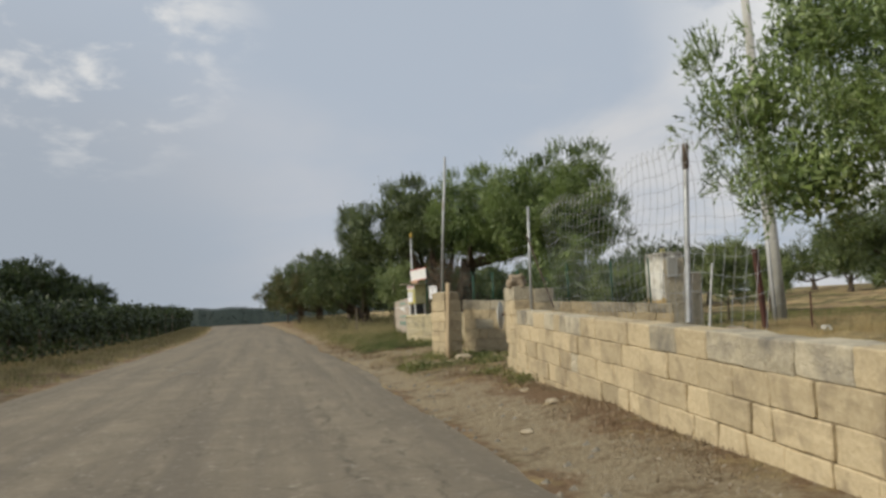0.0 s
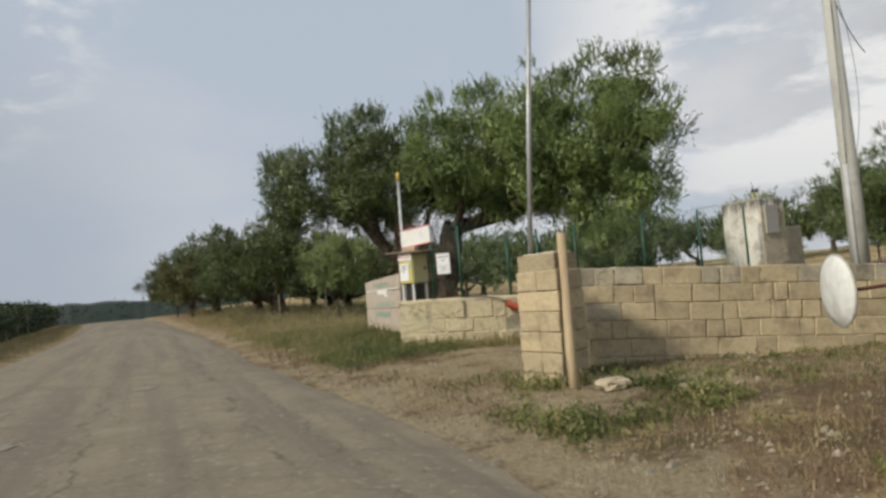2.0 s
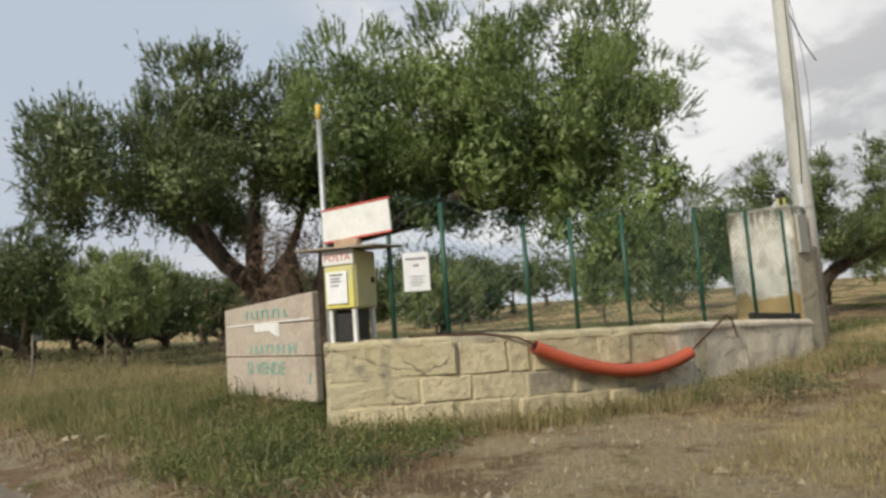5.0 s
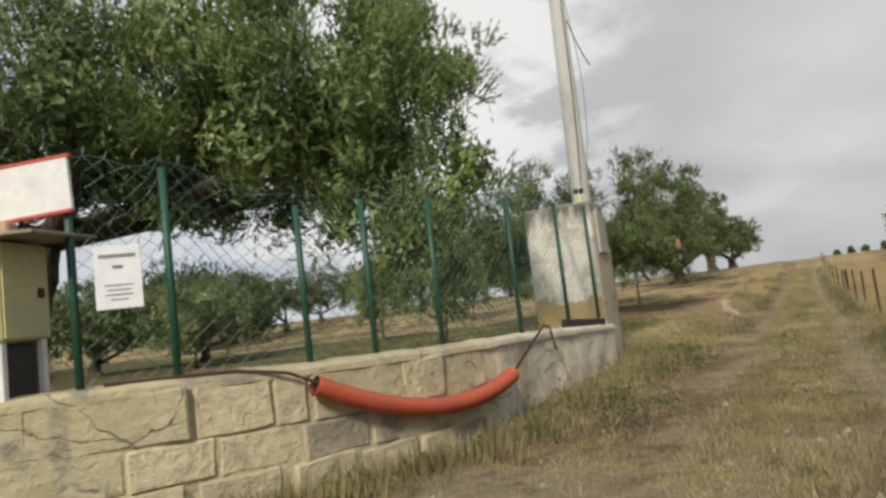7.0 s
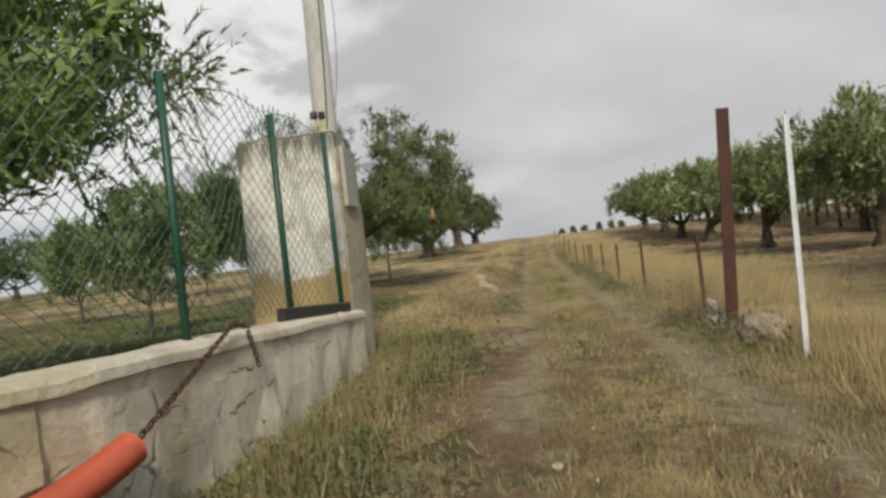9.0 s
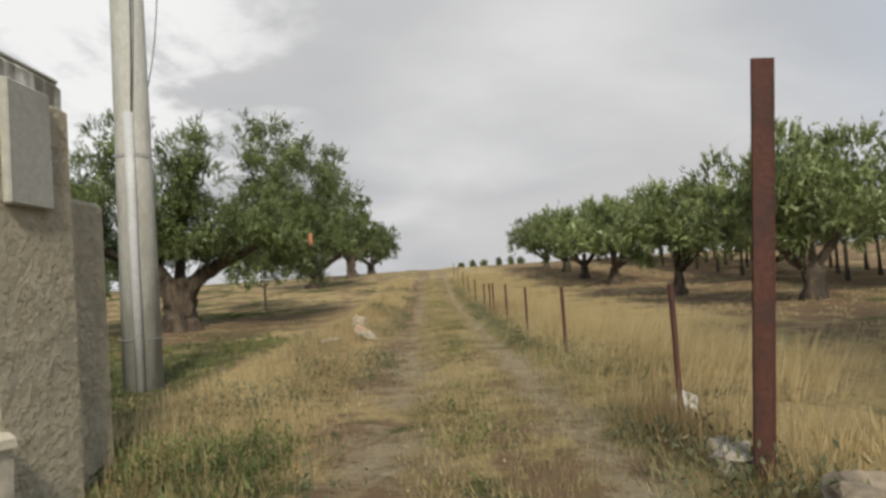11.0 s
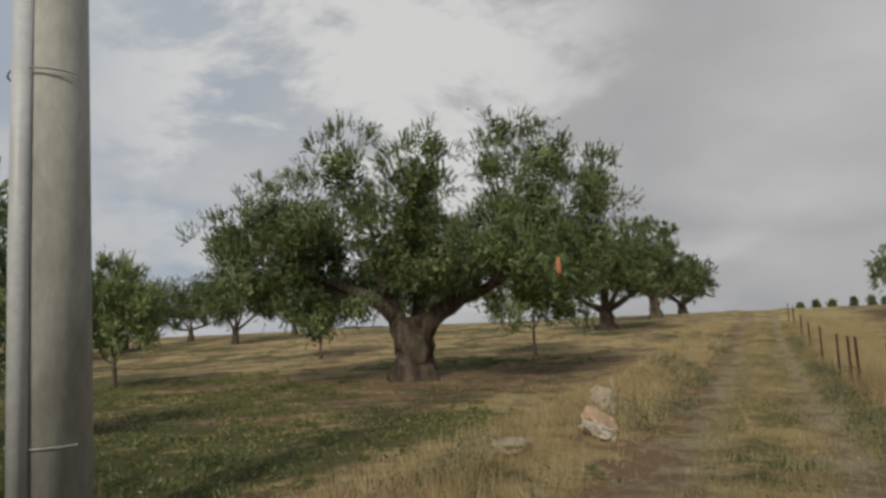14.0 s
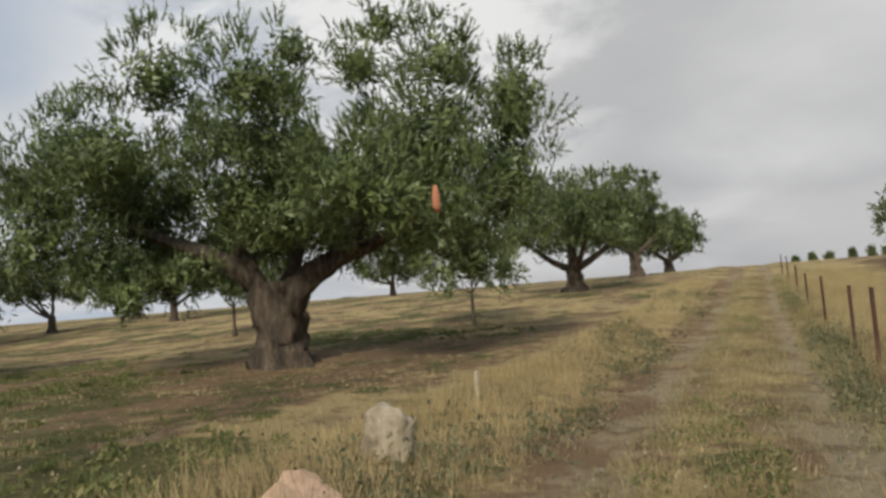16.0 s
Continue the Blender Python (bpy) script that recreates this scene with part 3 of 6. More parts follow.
def crown_mesh(name, seed, lobes, shoots, leaf=0.085, per=12, reach=0.5, wide=0.3, dense=7.5):
    """Leafy shoots bunched into separate clumps that stand out from lobes (x, y, z, radius, flatness), and an opaque inside."""
    rng = np.random.default_rng(seed)
    L = np.array(lobes, float)
    many = np.maximum(4, 8.5 * (L[:, 3] / 0.9) ** 2).astype(int)
    who = np.repeat(np.arange(len(L)), many)
    d = unit(rng.normal(size=(len(who), 3)) + np.array([0, 0, 0.15]))
    d[:, 2] = np.where(d[:, 2] < -0.75, -d[:, 2], d[:, 2])
    tc = L[who, :3] + d * (L[who, 3] * rng.uniform(0.66, 1.0, len(who)))[:, None]
    tr = (0.2 + 0.16 * L[who, 3]) * rng.uniform(0.6, 1.3, len(who))
    pick = rng.choice(len(who), shoots, p=tr ** 2 / (tr ** 2).sum())
    o = unit(rng.normal(size=(shoots, 3)) + 0.75 * d[pick] + np.array([0, 0, 0.3]))
    root = tc[pick] + o * (tr[pick] * rng.uniform(0.35, 1.0, shoots))[:, None] * np.array([1, 1, 0.85])
    way = unit(d[pick] * 0.4 + o * 0.45 + np.array([0, 0, 0.8]) + rng.normal(size=(shoots, 3)) * 0.25)
    hang = rng.random(shoots) < 0.22
    way[hang] = unit(d[pick][hang] * 0.6 + np.array([0, 0, -0.6]) + rng.normal(size=(hang.sum(), 3)) * 0.3)
    long = reach * rng.uniform(0.35, 0.9, shoots) * np.where(rng.random(shoots) < 0.07, 1.7, 1.0)
    s = rng.uniform(0, 1, (shoots, per))
    base = (root[:, None] + way[:, None] * (s * long[:, None])[..., None]).reshape(-1, 3)
    lw = unit((way[:, None] + rng.normal(size=(shoots, per, 3)) * 0.42).reshape(-1, 3))
    k = len(base)
    fine = leaf_tris(rng, base, lw, leaf * rng.uniform(0.8, 1.5, k), leaf * wide * rng.uniform(0.8, 1.3, k), np.repeat(unit(d[pick] + 0.7 * o), per, axis=0))
    big = 1.7 * leaf
    many = np.maximum(30, dense * L[:, 3] ** 2 / big ** 2).astype(int)
    who = np.repeat(np.arange(len(L)), many)
    k = len(who)
    d = unit(rng.normal(size=(k, 3)))
    deep = L[who, :3] + d * (L[who, 3] * rng.uniform(0.2, 0.68, k))[:, None]
    lw = unit(np.cross(d, rng.normal(size=(k, 3))) + d * 0.3 + np.array([0, 0, 0.3]))
    inner = leaf_tris(rng, deep, lw, big * rng.uniform(0.8, 1.4, k), big * 0.55 * rng.uniform(0.7, 1.2, k), d)
    return blades(name, np.concatenate([fine, inner]))


def olive_tree(label, x, y, height, spread, girth, seed, shoots=2600, fork=0.28, limbs=5, bark=None, leaf_mat=None, lobes=None, leaf=0.085,
               per=12, lean=(0, 0), low=0.34, group="olive trees", name="olive_tree", reach=0.5, z=None, crown_at=None, extra=(), arm=1.0, dense=7.5, sag=0.12, sweeps=()):
    """An olive: knotty trunk, spreading limbs, and a crown of leafy lobes at their ends."""
    if shoots < 5000:
        leaf, shoots = leaf * 0.93, int(shoots * 1.05)
    rnd = random.Random(seed)
    tree = thing(name, x, y, z, label, "tree", group)
    bark, leaf_mat = bark or BARK, leaf_mat or OLIVE
    fz = height * fork
    mid_at = crown_at or lean
    top = Vector((lean[0], lean[1], fz))
    if lobes is None:
        lobes = []
        zc = height * (low + (1 - low) * 0.45)
        count = rnd.randint(17, 22)
        for i in range(count):
            rr = spread * rnd.uniform(0.22, 0.36)
            c = 1 - 1.75 * (i + 0.5) / count
            a = 2.4 * i + rnd.uniform(-0.5, 0.5)
            flat = math.sqrt(max(0.05, 1 - c * c)) * rnd.uniform(0.8, 1.08)
            tall = (height - zc) if c > 0 else (zc - height * low)
            lobes.append((flat * (spread - rr * 0.7) * math.cos(a) + mid_at[0], flat * (spread - rr * 0.7) * math.sin(a) + mid_at[1], zc + c * max(0.1, tall - rr * 0.75) * rnd.uniform(0.85, 1.06), rr, 0.95))
        lobes.append((mid_at[0], mid_at[1], zc, spread * 0.45, 0.8))
    lobes = list(lobes) + [(*q, 0.95) for q in extra]
    pts = [Vector((0, 0, -0.15)), Vector((0, 0, fz * 0.12)) + top * 0.05, Vector((rnd.uniform(-.1, .1) * girth, rnd.uniform(-.1, .1) * girth, fz * 0.4)) + Vector((top.x, top.y, 0)) * 0.35,
           Vector((top.x * 0.7, top.y * 0.7, fz * 0.72)), top]
    widths = [girth * 1.55, girth * 1.15, girth * 0.9, girth * 0.88, girth * 0.8]
    if sweeps:
        widths = [girth * k for k in (1.5, 1.12, 0.9, 0.95, 0.9)]
    if girth > 0.3:
        span = np.linspace(0, 4, 15)
        pts = [Vector([float(np.interp(s, range(5), [p[k] for p in pts])) for k in range(3)]) for s in span]
        widths = [float(np.interp(s, range(5), widths)) for s in span]
    part("trunk", tubed(pts, widths, 22 if girth > 0.3 else 12, rough=0.36, lobes=5, seed=seed), bark, tree, smooth=True)
    for k, way in enumerate(sweeps):
        wide = [girth * way[0] * (1 - 0.82 * i / 11) for i in range(12)]
        at = np.linspace(0, len(way) - 2, 12)
        line = [Vector([float(np.interp(s, range(len(way) - 1), [p[c] for p in way[1:]])) for c in range(3)]) for s in at]
        part("limb", tubed(line, wide, 12, rough=0.32, lobes=3, seed=seed + 3 + k), bark, tree, smooth=True)
    order = [] if sweeps else sorted(lobes, key=lambda q: -q[3])[:limbs]
    for q in order:
        end = Vector(q[:3])
        mid = top.lerp(end, 0.5) + Vector(((end.x - top.x) * 0.25 + rnd.uniform(-.3, .3), (end.y - top.y) * 0.25 + rnd.uniform(-.3, .3), -sag * height * rnd.random()))
        start = top - Vector((0, 0, girth * 0.5))
        out = curve_pts(start, mid, end, 7)
        g = girth * rnd.uniform(0.42, 0.6) * arm
        part("limb", tubed(out, [g * (1 - 0.8 * i / 6) for i in range(7)], 8, rough=0.3, seed=seed + 3), bark, tree, smooth=True)
    part("crown", crown_mesh("crown", seed, lobes, shoots, leaf, per, reach, dense=dense), leaf_mat, tree, kind="stuff")
    return tree


# ---- ground and road ----
def steps_of(*runs):
    """Grid lines from runs of (start, end, step)."""
    out = []
    for a, b, s in runs:
        out += list(np.arange(a, b, s))
    return np.array(out)


def build_ground():
    us = steps_of((-1500, -200, 130), (-200, -40, 12), (-40, -6, 2.0), (-6, 62, 0.48), (62, 130, 2.0), (130, 300, 12), (300, 1801, 150))
    vs = steps_of((-1500, -200, 130), (-200, -40, 12), (-40, -12, 2.0), (-12, 70, 0.48), (70, 150, 2.0), (150, 400, 12), (400, 1801, 150))
    U, V = np.meshgrid(us, vs, indexing="ij")
    X, Y = W(U, V)
    Z = H(X, Y)
    rng = np.random.default_rng(4)
    dense = (U > -6) & (U < 62) & (V > -12) & (V < 70) & ((V > 3) | (V < -5))
    Z = Z + dense * rng.normal(size=Z.shape) * 0.008
    nu, nv = U.shape
    co = np.stack([X, Y, Z], -1).reshape(-1, 3)
    idx = np.arange(nu * nv).reshape(nu, nv)
    f = np.stack([idx[:-1, :-1], idx[1:, :-1], idx[1:, 1:], idx[:-1, 1:]], -1).reshape(-1, 4)[:, ::-1]
    me = bpy.data.meshes.new("ground")
    me.vertices.add(len(co))
    me.vertices.foreach_set("co", co.astype(np.float32).ravel())
    me.loops.add(f.size)
    me.loops.foreach_set("vertex_index", f.astype(np.int32).ravel())
    me.polygons.add(len(f))
    me.polygons.foreach_set("loop_start", np.arange(len(f), dtype=np.int32) * 4)
    me.polygons.foreach_set("use_smooth", np.ones(len(f), bool))
    me.update(calc_edges=True)
    near = np.abs(U - TRACK_U)
    lane = step(4, 9, V)
    low = 0.5 + 0.5 * np.sin(0.31 * X + 1.3 * np.sin(0.23 * Y)) * np.sin(0.27 * Y + 1.1 * np.sin(0.19 * X))
    rut = np.exp(-((near - 0.78) / 0.26) ** 2) * lane * (1.0 - 0.3 * step(25, 60, V))
    apron = step(ROAD_E - 0.2, ROAD_E + 0.2, V) * step(9, 6, V) * step(11.0, 13.0, U) * step(19.4, 18.2, U) * 0.85
    VR = V - bend(U)
    edge = step(ROAD_E - 0.3, ROAD_E, VR) * step(3.6, 2.6, VR) * (0.6 + 0.4 * step(18, 12, U))
    edge_w = step(-ROAD_W - 0.3, -ROAD_W, -VR) * step(5.6, 4.8, -VR) * 0.5
    rut = np.clip(np.maximum.reduce([rut, apron, edge, edge_w]), 0, 1)
    south = step(15.6, 14.9, U) * step(9, 13, V)
    mid = step(0.6, 0.1, near) * lane
    bank = step(1.1, 1.5, near) * step(3.8, 2.6, near) * step(8, 12, V)
    north = step(18.5, 20.5, U) * step(5, 8, V)
    fleck = 0.5 + 0.5 * np.sin(1.1 * U + 2.1 * np.sin(0.35 * V)) * np.sin(0.42 * V + 1.7 * np.sin(0.8 * U))
    bare = np.exp(-((X - 24.7) ** 2 + (Y - 33.3) ** 2) / 50.0)
    straw = 0.14 - 0.5 * yard(U, V) + 0.6 * blobs(U, V, STRAW_AT) - 0.3 * blobs(U, V, ((23.9, 29.1), (22.5, 36), (21, 40)), 1.5, 2.5) + 0.65 * south * step(9.5, 12.0, U) + 0.1 * south * step(6, 9, U) + 0.6 * mid + 0.55 * bank + north * (0.04 + 0.40 * (1 - low) + 0.22 * fleck - 0.6 * bare) + 0.5 * apron + 0.5 * step(-5.2, -6.2, VR) * step(-9, -8, VR)
    verge = step(19.0, 20.5, U) * step(2.6, 3.3, V) * step(9, 5, V) * step(45, 30, U)
    gate = step(11.5, 12.5, U) * step(17, 15.5, U) * step(3.4, 4.5, V) * step(9, 7, V)
    green = north * (step(0.42, 0.75, low) * 0.55 + 0.35 * step(0.55, 0.9, fleck)) * (1 - 0.8 * bare) + 0.85 * blobs(U, V, GREEN_AT) + 0.75 * verge + 0.45 * gate + 0.2 * mid * (low > 0.4) + 0.03 * south + 0.6 * step(-9, -10, V) + 0.35 * bank * low + 1.3 * yard(U, V) + 0.7 * step(17.7, 18.4, U) * step(20, 19.2, U) * step(9, 10.5, V) * step(18, 15, V)
    litter = 0.5 * step(9.6, 10.6, U) * step(14.2, 12.6, U) * step(3.0, 3.6, V) * step(7.0, 5.4, V) + 0.55 * step(11, 9.5, U) * step(3.3, 3.8, V) * step(4.6, 4.2, V) + 0.45 * step(17.5, 18.6, U) * step(21, 19.6, U) * step(2.7, 3.3, V) * step(6.5, 4.8, V) + 0.12 * bare + 0.04 * apron
    for name, a in (("rut", rut), ("litter", np.clip(litter, 0, 1)), ("straw", np.clip(straw, 0, 1)), ("green", np.clip(green, 0, 1))):
        at = me.attributes.new(name, "FLOAT", "POINT")
        at.data.foreach_set("value", a.astype(np.float32).ravel())
    part("ground", me, SOIL)
    tagged(bpy.data.objects["ground"], "dry earth with stubble, weeds and wheel ruts", "ground", kind="structure")


def build_road():
    bm = bmesh.new()
    us = steps_of((-40, -4, 2.0), (-4, 40, 0.4), (40, 150, 2), (150, 260, 10))
    rows = []
    for i, u in enumerate(us):
        jag = 0.16 * noise.noise(Vector((u * 1.3, 3, 0))) + 0.24 * noise.noise(Vector((u * 0.23, 7, 0)))
        jagw = 0.10 * noise.noise(Vector((u * 0.8, 13, 0)))
        a, b = ROAD_W + jagw, ROAD_E + jag + 0.25 * float(step(10, 14, u) * step(19, 16, u))
        row = []
        for k in range(15):
            v = a + (b - a) * k / 14
            x, y = W(u, v + float(bend(u)))
            c = (v - (ROAD_W + ROAD_E) / 2) / 3.4
            z = float(rise(u, v)) + 0.012 + 0.035 * (1 - c * c) + 0.006 * noise.noise(Vector((x, y, 0)))
            if k in (0, 14):
                z = float(rise(u, v)) - 0.05
            row.append(bm.verts.new((x, y, z)))
        rows.append(row)
    for r, s in zip(rows, rows[1:]):
        for k in range(14):
            bm.faces.new((r[k], r[k + 1], s[k + 1], s[k]))
    ob = part("road", bm, ASPHALT, smooth=True)
    rnd = random.Random(7)
    for u, v, a, b in ((17.6, -2.1, 0.4, 0.2), (16.3, -1.6, 0.35, 0.22), (19.3, -2.1, 0.3, 0.2), (20.4, -0.2, 0.35, 0.2)):
        pb = bmesh.new()
        ring = []
        for k in range(18):
            q = 2 * math.pi * k / 18
            r = rnd.uniform(0.65, 1.1)
            x, y = W(u + a * r * math.cos(q), v + b * r * math.sin(q))
            c = (v - (ROAD_W + ROAD_E) / 2) / 3.4
            ring.append(pb.verts.new((x, y, 0.019 + 0.035 * (1 - c * c))))
        pb.faces.new(ring)
        bmesh.ops.recalc_face_normals(pb, faces=pb.faces)
        part("asphalt_patch", pb, PATCH, ob, "shallow crumbled hollow in the asphalt")
    tagged(ob, "worn grey-brown asphalt lane with cracked ragged edges", "road", kind="structure")


build_ground()
build_road()

# ---- masonry ----
BLOCKS = {}


def block_mesh(length, height, depth, variant, rough=0.010, bevel=0.010):
    key = (round(length, 2), round(height, 3), round(depth, 2), variant, rough)
    if key not in BLOCKS:
        rnd = random.Random(hash(key[:3]) % 1000 + variant * 17)
        bm = boxed((length, depth, height), bevel=bevel)
        bmesh.ops.subdivide_edges(bm, edges=[e for e in bm.edges if e.calc_length() > 0.15], cuts=2, use_grid_fill=True)
        seat = Vector((rnd.uniform(0, 50), variant * 7.0, 0))
        for v in bm.verts:
            v.co += noise.noise_vector(v.co * 9 + seat) * rough + noise.noise_vector(v.co * 3.5 + seat) * rough * 0.8
        me = bpy.data.meshes.new("block")
        bm.to_mesh(me)
        bm.free()
        BLOCKS[key] = me
    return BLOCKS[key]


def put_block(name, parent, me, material, m):
    if not me.materials:
        me.materials.append(material)
    ob = new(name, me)
    ob.material_slots[0].link = "OBJECT"
    ob.material_slots[0].material = material
    ob.parent = parent
    ob.matrix_local = m
    return ob


def lay(parent, a, b, base, top, course, depth, seed, mat_body, mat_top, lengths=(0.52, 0.5, 0.44, 0.37, 0.26, 0.2), gaps=0.0, fall=0.0):
    """Courses of blocks from a to b, whose face is the line a-b; the depth lies to the left of it."""
    rnd = random.Random(seed)
    a, b = Vector(a), Vector(b)
    d = (b - a).normalized()
    nrm = Vector((-d.y, d.x))
    ang = math.degrees(math.atan2(d.y, d.x))
    total, z, row = (b - a).length, top, 0
    while z > base:
        s = 0.0 if row % 2 else -0.22
        while s < total - 0.06:
            ln = rnd.choice(lengths)
            lo, hi = max(s, 0.0), min(s + ln, total)
            if total - hi < 0.12:
                hi = total
            if hi - lo > 0.07 and rnd.random() > gaps:
                mid = a + d * ((lo + hi) / 2) + nrm * (depth / 2 + rnd.uniform(-0.012, 0.008))
                open_joint = rnd.uniform(0.012, 0.03) if rnd.random() < 0.14 else 0.0
                me = block_mesh(hi - lo - 0.006 - open_joint, course - 0.005, depth, rnd.randrange(3))
                put_block("block", parent, me, (mat_top if row == 0 and rnd.random() < 0.65 or rnd.random() < 0.012 else mat_body),
                          pose(mid.x, mid.y, z - course / 2 + rnd.uniform(-0.004, 0.004) - fall * (lo + hi) / 2, rnd.uniform(-.6, .6), rnd.uniform(-.5, .5) + math.degrees(fall), ang + rnd.uniform(-.7, .7)))
            s = hi if hi == total else s + ln
        z -= course
        row += 1


def core(name, pts, thick, base, tops, material, label, inset=0.03, wob=0.0):
    """A wall's body along a line of face points; its thickness lies to the left."""
    bm = bmesh.new()
    rows = []
    P = [Vector(p) for p in pts]
    for i, p in enumerate(P):
        d = (P[min(i + 1, len(P) - 1)] - P[max(i - 1, 0)]).normalized()
        nrm = Vector((-d.y, d.x))
        zt = tops[i] if hasattr(tops, "__len__") else tops
        ring = []
        for off in (inset, thick - inset):
            for z in np.linspace(base, zt, 6)[:: 1 if off == inset else -1]:
                q = p + nrm * off
                w = noise.noise(Vector((q.x * 2.3, q.y * 2.3, z * 3))) * wob
                ring.append(bm.verts.new((q.x + nrm.x * w, q.y + nrm.y * w, z + (wob and noise.noise(Vector((q.x * 3, q.y * 3, 9))) * 0.02))))
        rows.append(ring)
    for r, s in zip(rows, rows[1:]):
        for k in range(len(r)):
            k2 = (k + 1) % len(r)
            bm.faces.new((r[k], s[k], s[k2], r[k2]))
    bm.faces.new(rows[0])
    bm.faces.new(rows[-1][::-1])
    bmesh.ops.recalc_face_normals(bm, faces=bm.faces)
    return tagged(part(name, bm, material), label, "wall", kind="structure")


# wall along the road, its raised end, and the stub wall behind the gateway
A0, AD = Vector((1.10, 11.31)), Vector((0.167, -0.986))
A1, A2 = A0 + AD * 0.62, A0 + AD * 13.0
wall_1 = core("wall_1", [A1 + AD * 0.03, A0 + AD * 7, A2], 0.30, -0.1, [1.10, 0.89, 0.70], MORTAR, "low wall of pale yellow tuff blocks beside the road", 0.022)
lay(wall_1, A1, A2, 0.0, 1.17, 0.226, 0.29, 5, TUFF, TUFF_GREY, lengths=(0.6, 0.54, 0.48, 0.42, 0.34, 0.24), gaps=0.006, fall=0.034)
gate_pier = core("wall_2", [A0 + AD * 0.03, A0 + AD * 0.58], 0.70, -0.1, 1.5, MORTAR, "raised tuff block end of the roadside wall", 0.04)
lay(gate_pier, A0, A0 + AD * 0.62, 0.05, 1.55, 0.235, 0.34, 8, TUFF, TUFF_GREY, lengths=(0.34, 0.28, 0.62))
lay(gate_pier, A0 + Vector((0.345, 0.058)), A0 + AD * 0.62 + Vector((0.345, 0.058)), 0.05, 1.50, 0.235, 0.34, 9, TUFF, TUFF_GREY, lengths=(0.34, 0.28, 0.62))
wall_3 = core("wall_3", [(0.42, 15.95), (5.3, 15.5)], 0.27, -0.1, [1.38, 1.05], MORTAR, "tuff block wall set back behind the gateway", 0.022)
lay(wall_3, (0.40, 15.95), (5.3, 15.5), 0.0, 1.44, 0.23, 0.26, 12, TUFF, TUFF_GREY, fall=0.066)


def turned_pier():
    """Free-standing pier of tuff blocks with a narrower top course."""
    pier = thing("gate_pillar", 0.0, 15.25, 0.0, "square pillar of yellow tuff blocks on rough grass", "pillar", rz=30)
    part("mortar_core", boxed((0.38, 0.58, 1.62), (0, 0, 0.80)), MORTAR, pier)
    rnd = random.Random(3)
    z = 0.03
    for i in range(7):
        if i == 6:
            put_block("block", pier, block_mesh(0.30, 0.2, 0.5, 1), TUFF_GREY, pose(0.03, 0.02, z + 0.11, 0, 0, 3))
            break
        split = i % 2
        spans = ((-0.325, 0.325),) if split == 0 and i % 4 == 0 else ((-0.325, 0.0), (0.0, 0.325))
        for lo, hi in spans:
            me = block_mesh(0.445, 0.222, hi - lo - 0.012, rnd.randrange(3))
            put_block("block", pier, me, TUFF if rnd.random() < 0.8 else TUFF_GREY, pose(rnd.uniform(-.008, .008), (lo + hi) / 2, z + 0.115, 0, 0, rnd.uniform(-1, 1)))
        z += 0.232


turned_pier()

# low field-stone wall that bends from the road into the track
WB = [(-1.39, 20.95), (-0.45, 20.53), (0.62, 20.27), (1.75, 20.2), (2.85, 20.33), (3.75, 20.62), (5.25, 21.0), (7.0, 21.55)]
WB_TOP = [1.10, 1.10, 1.06, 1.02, 1.0, 0.96, 0.90, 0.80]


def along_wb(s, off=0.0):
    """Point at s metres along the bent wall's face, pushed off to its back, and the way there."""
    for k in range(len(WB) - 1):
        a, b = Vector(WB[k]), Vector(WB[k + 1])
        ln = (b - a).length
        if s <= ln or k == len(WB) - 2:
            d = (b - a) / ln
            t = s / ln
            z = WB_TOP[k] + (WB_TOP[k + 1] - WB_TOP[k]) * min(t, 1)
            p = a + d * s + Vector((-d.y, d.x)) * off
            return p, d, z
        s -= ln


WB_LEN = sum((Vector(b) - Vector(a)).length for a, b in zip(WB, WB[1:]))
wb_pts = [along_wb(WB_LEN * i / 44) for i in range(45)]
wall_4 = core("wall_4", [p[0] for p in wb_pts], 0.36, -0.1, [p[2] - 0.05 for p in wb_pts], WALL_RENDER, "low bent wall of field stones, partly rendered, at the track's mouth", 0.012, 0.03)


def wb_capping():
    bm = bmesh.new()
    rows = []
    for i, (p, d, z) in enumerate(wb_pts):
        nrm = Vector((-d.y, d.x))
        ring = []
        for off, dz in ((-0.006, -0.07), (-0.002, -0.025), (0.03, 0.004), (0.2, 0.014), (0.35, 0.0), (0.366, -0.06)):
            q = p + nrm * (off + 0.012 * noise.noise(Vector((p.x * 5, p.y * 5, off * 9))))
            ring.append(bm.verts.new((q.x, q.y, z + dz + 0.022 * noise.noise(Vector((q.x * 4, q.y * 4, 2))))))
        rows.append(ring)
    for r, s in zip(rows, rows[1:]):
        for k in range(len(r)):
            bm.faces.new((r[k], s[k], s[(k + 1) % len(r)], r[(k + 1) % len(r)]))
    bm.faces.new(rows[0])
    bm.faces.new(rows[-1][::-1])
    bmesh.ops.recalc_face_normals(bm, faces=bm.faces)
    part("capping", bm, WALL_RENDER, wall_4, "uneven mortar capping")


wb_capping()


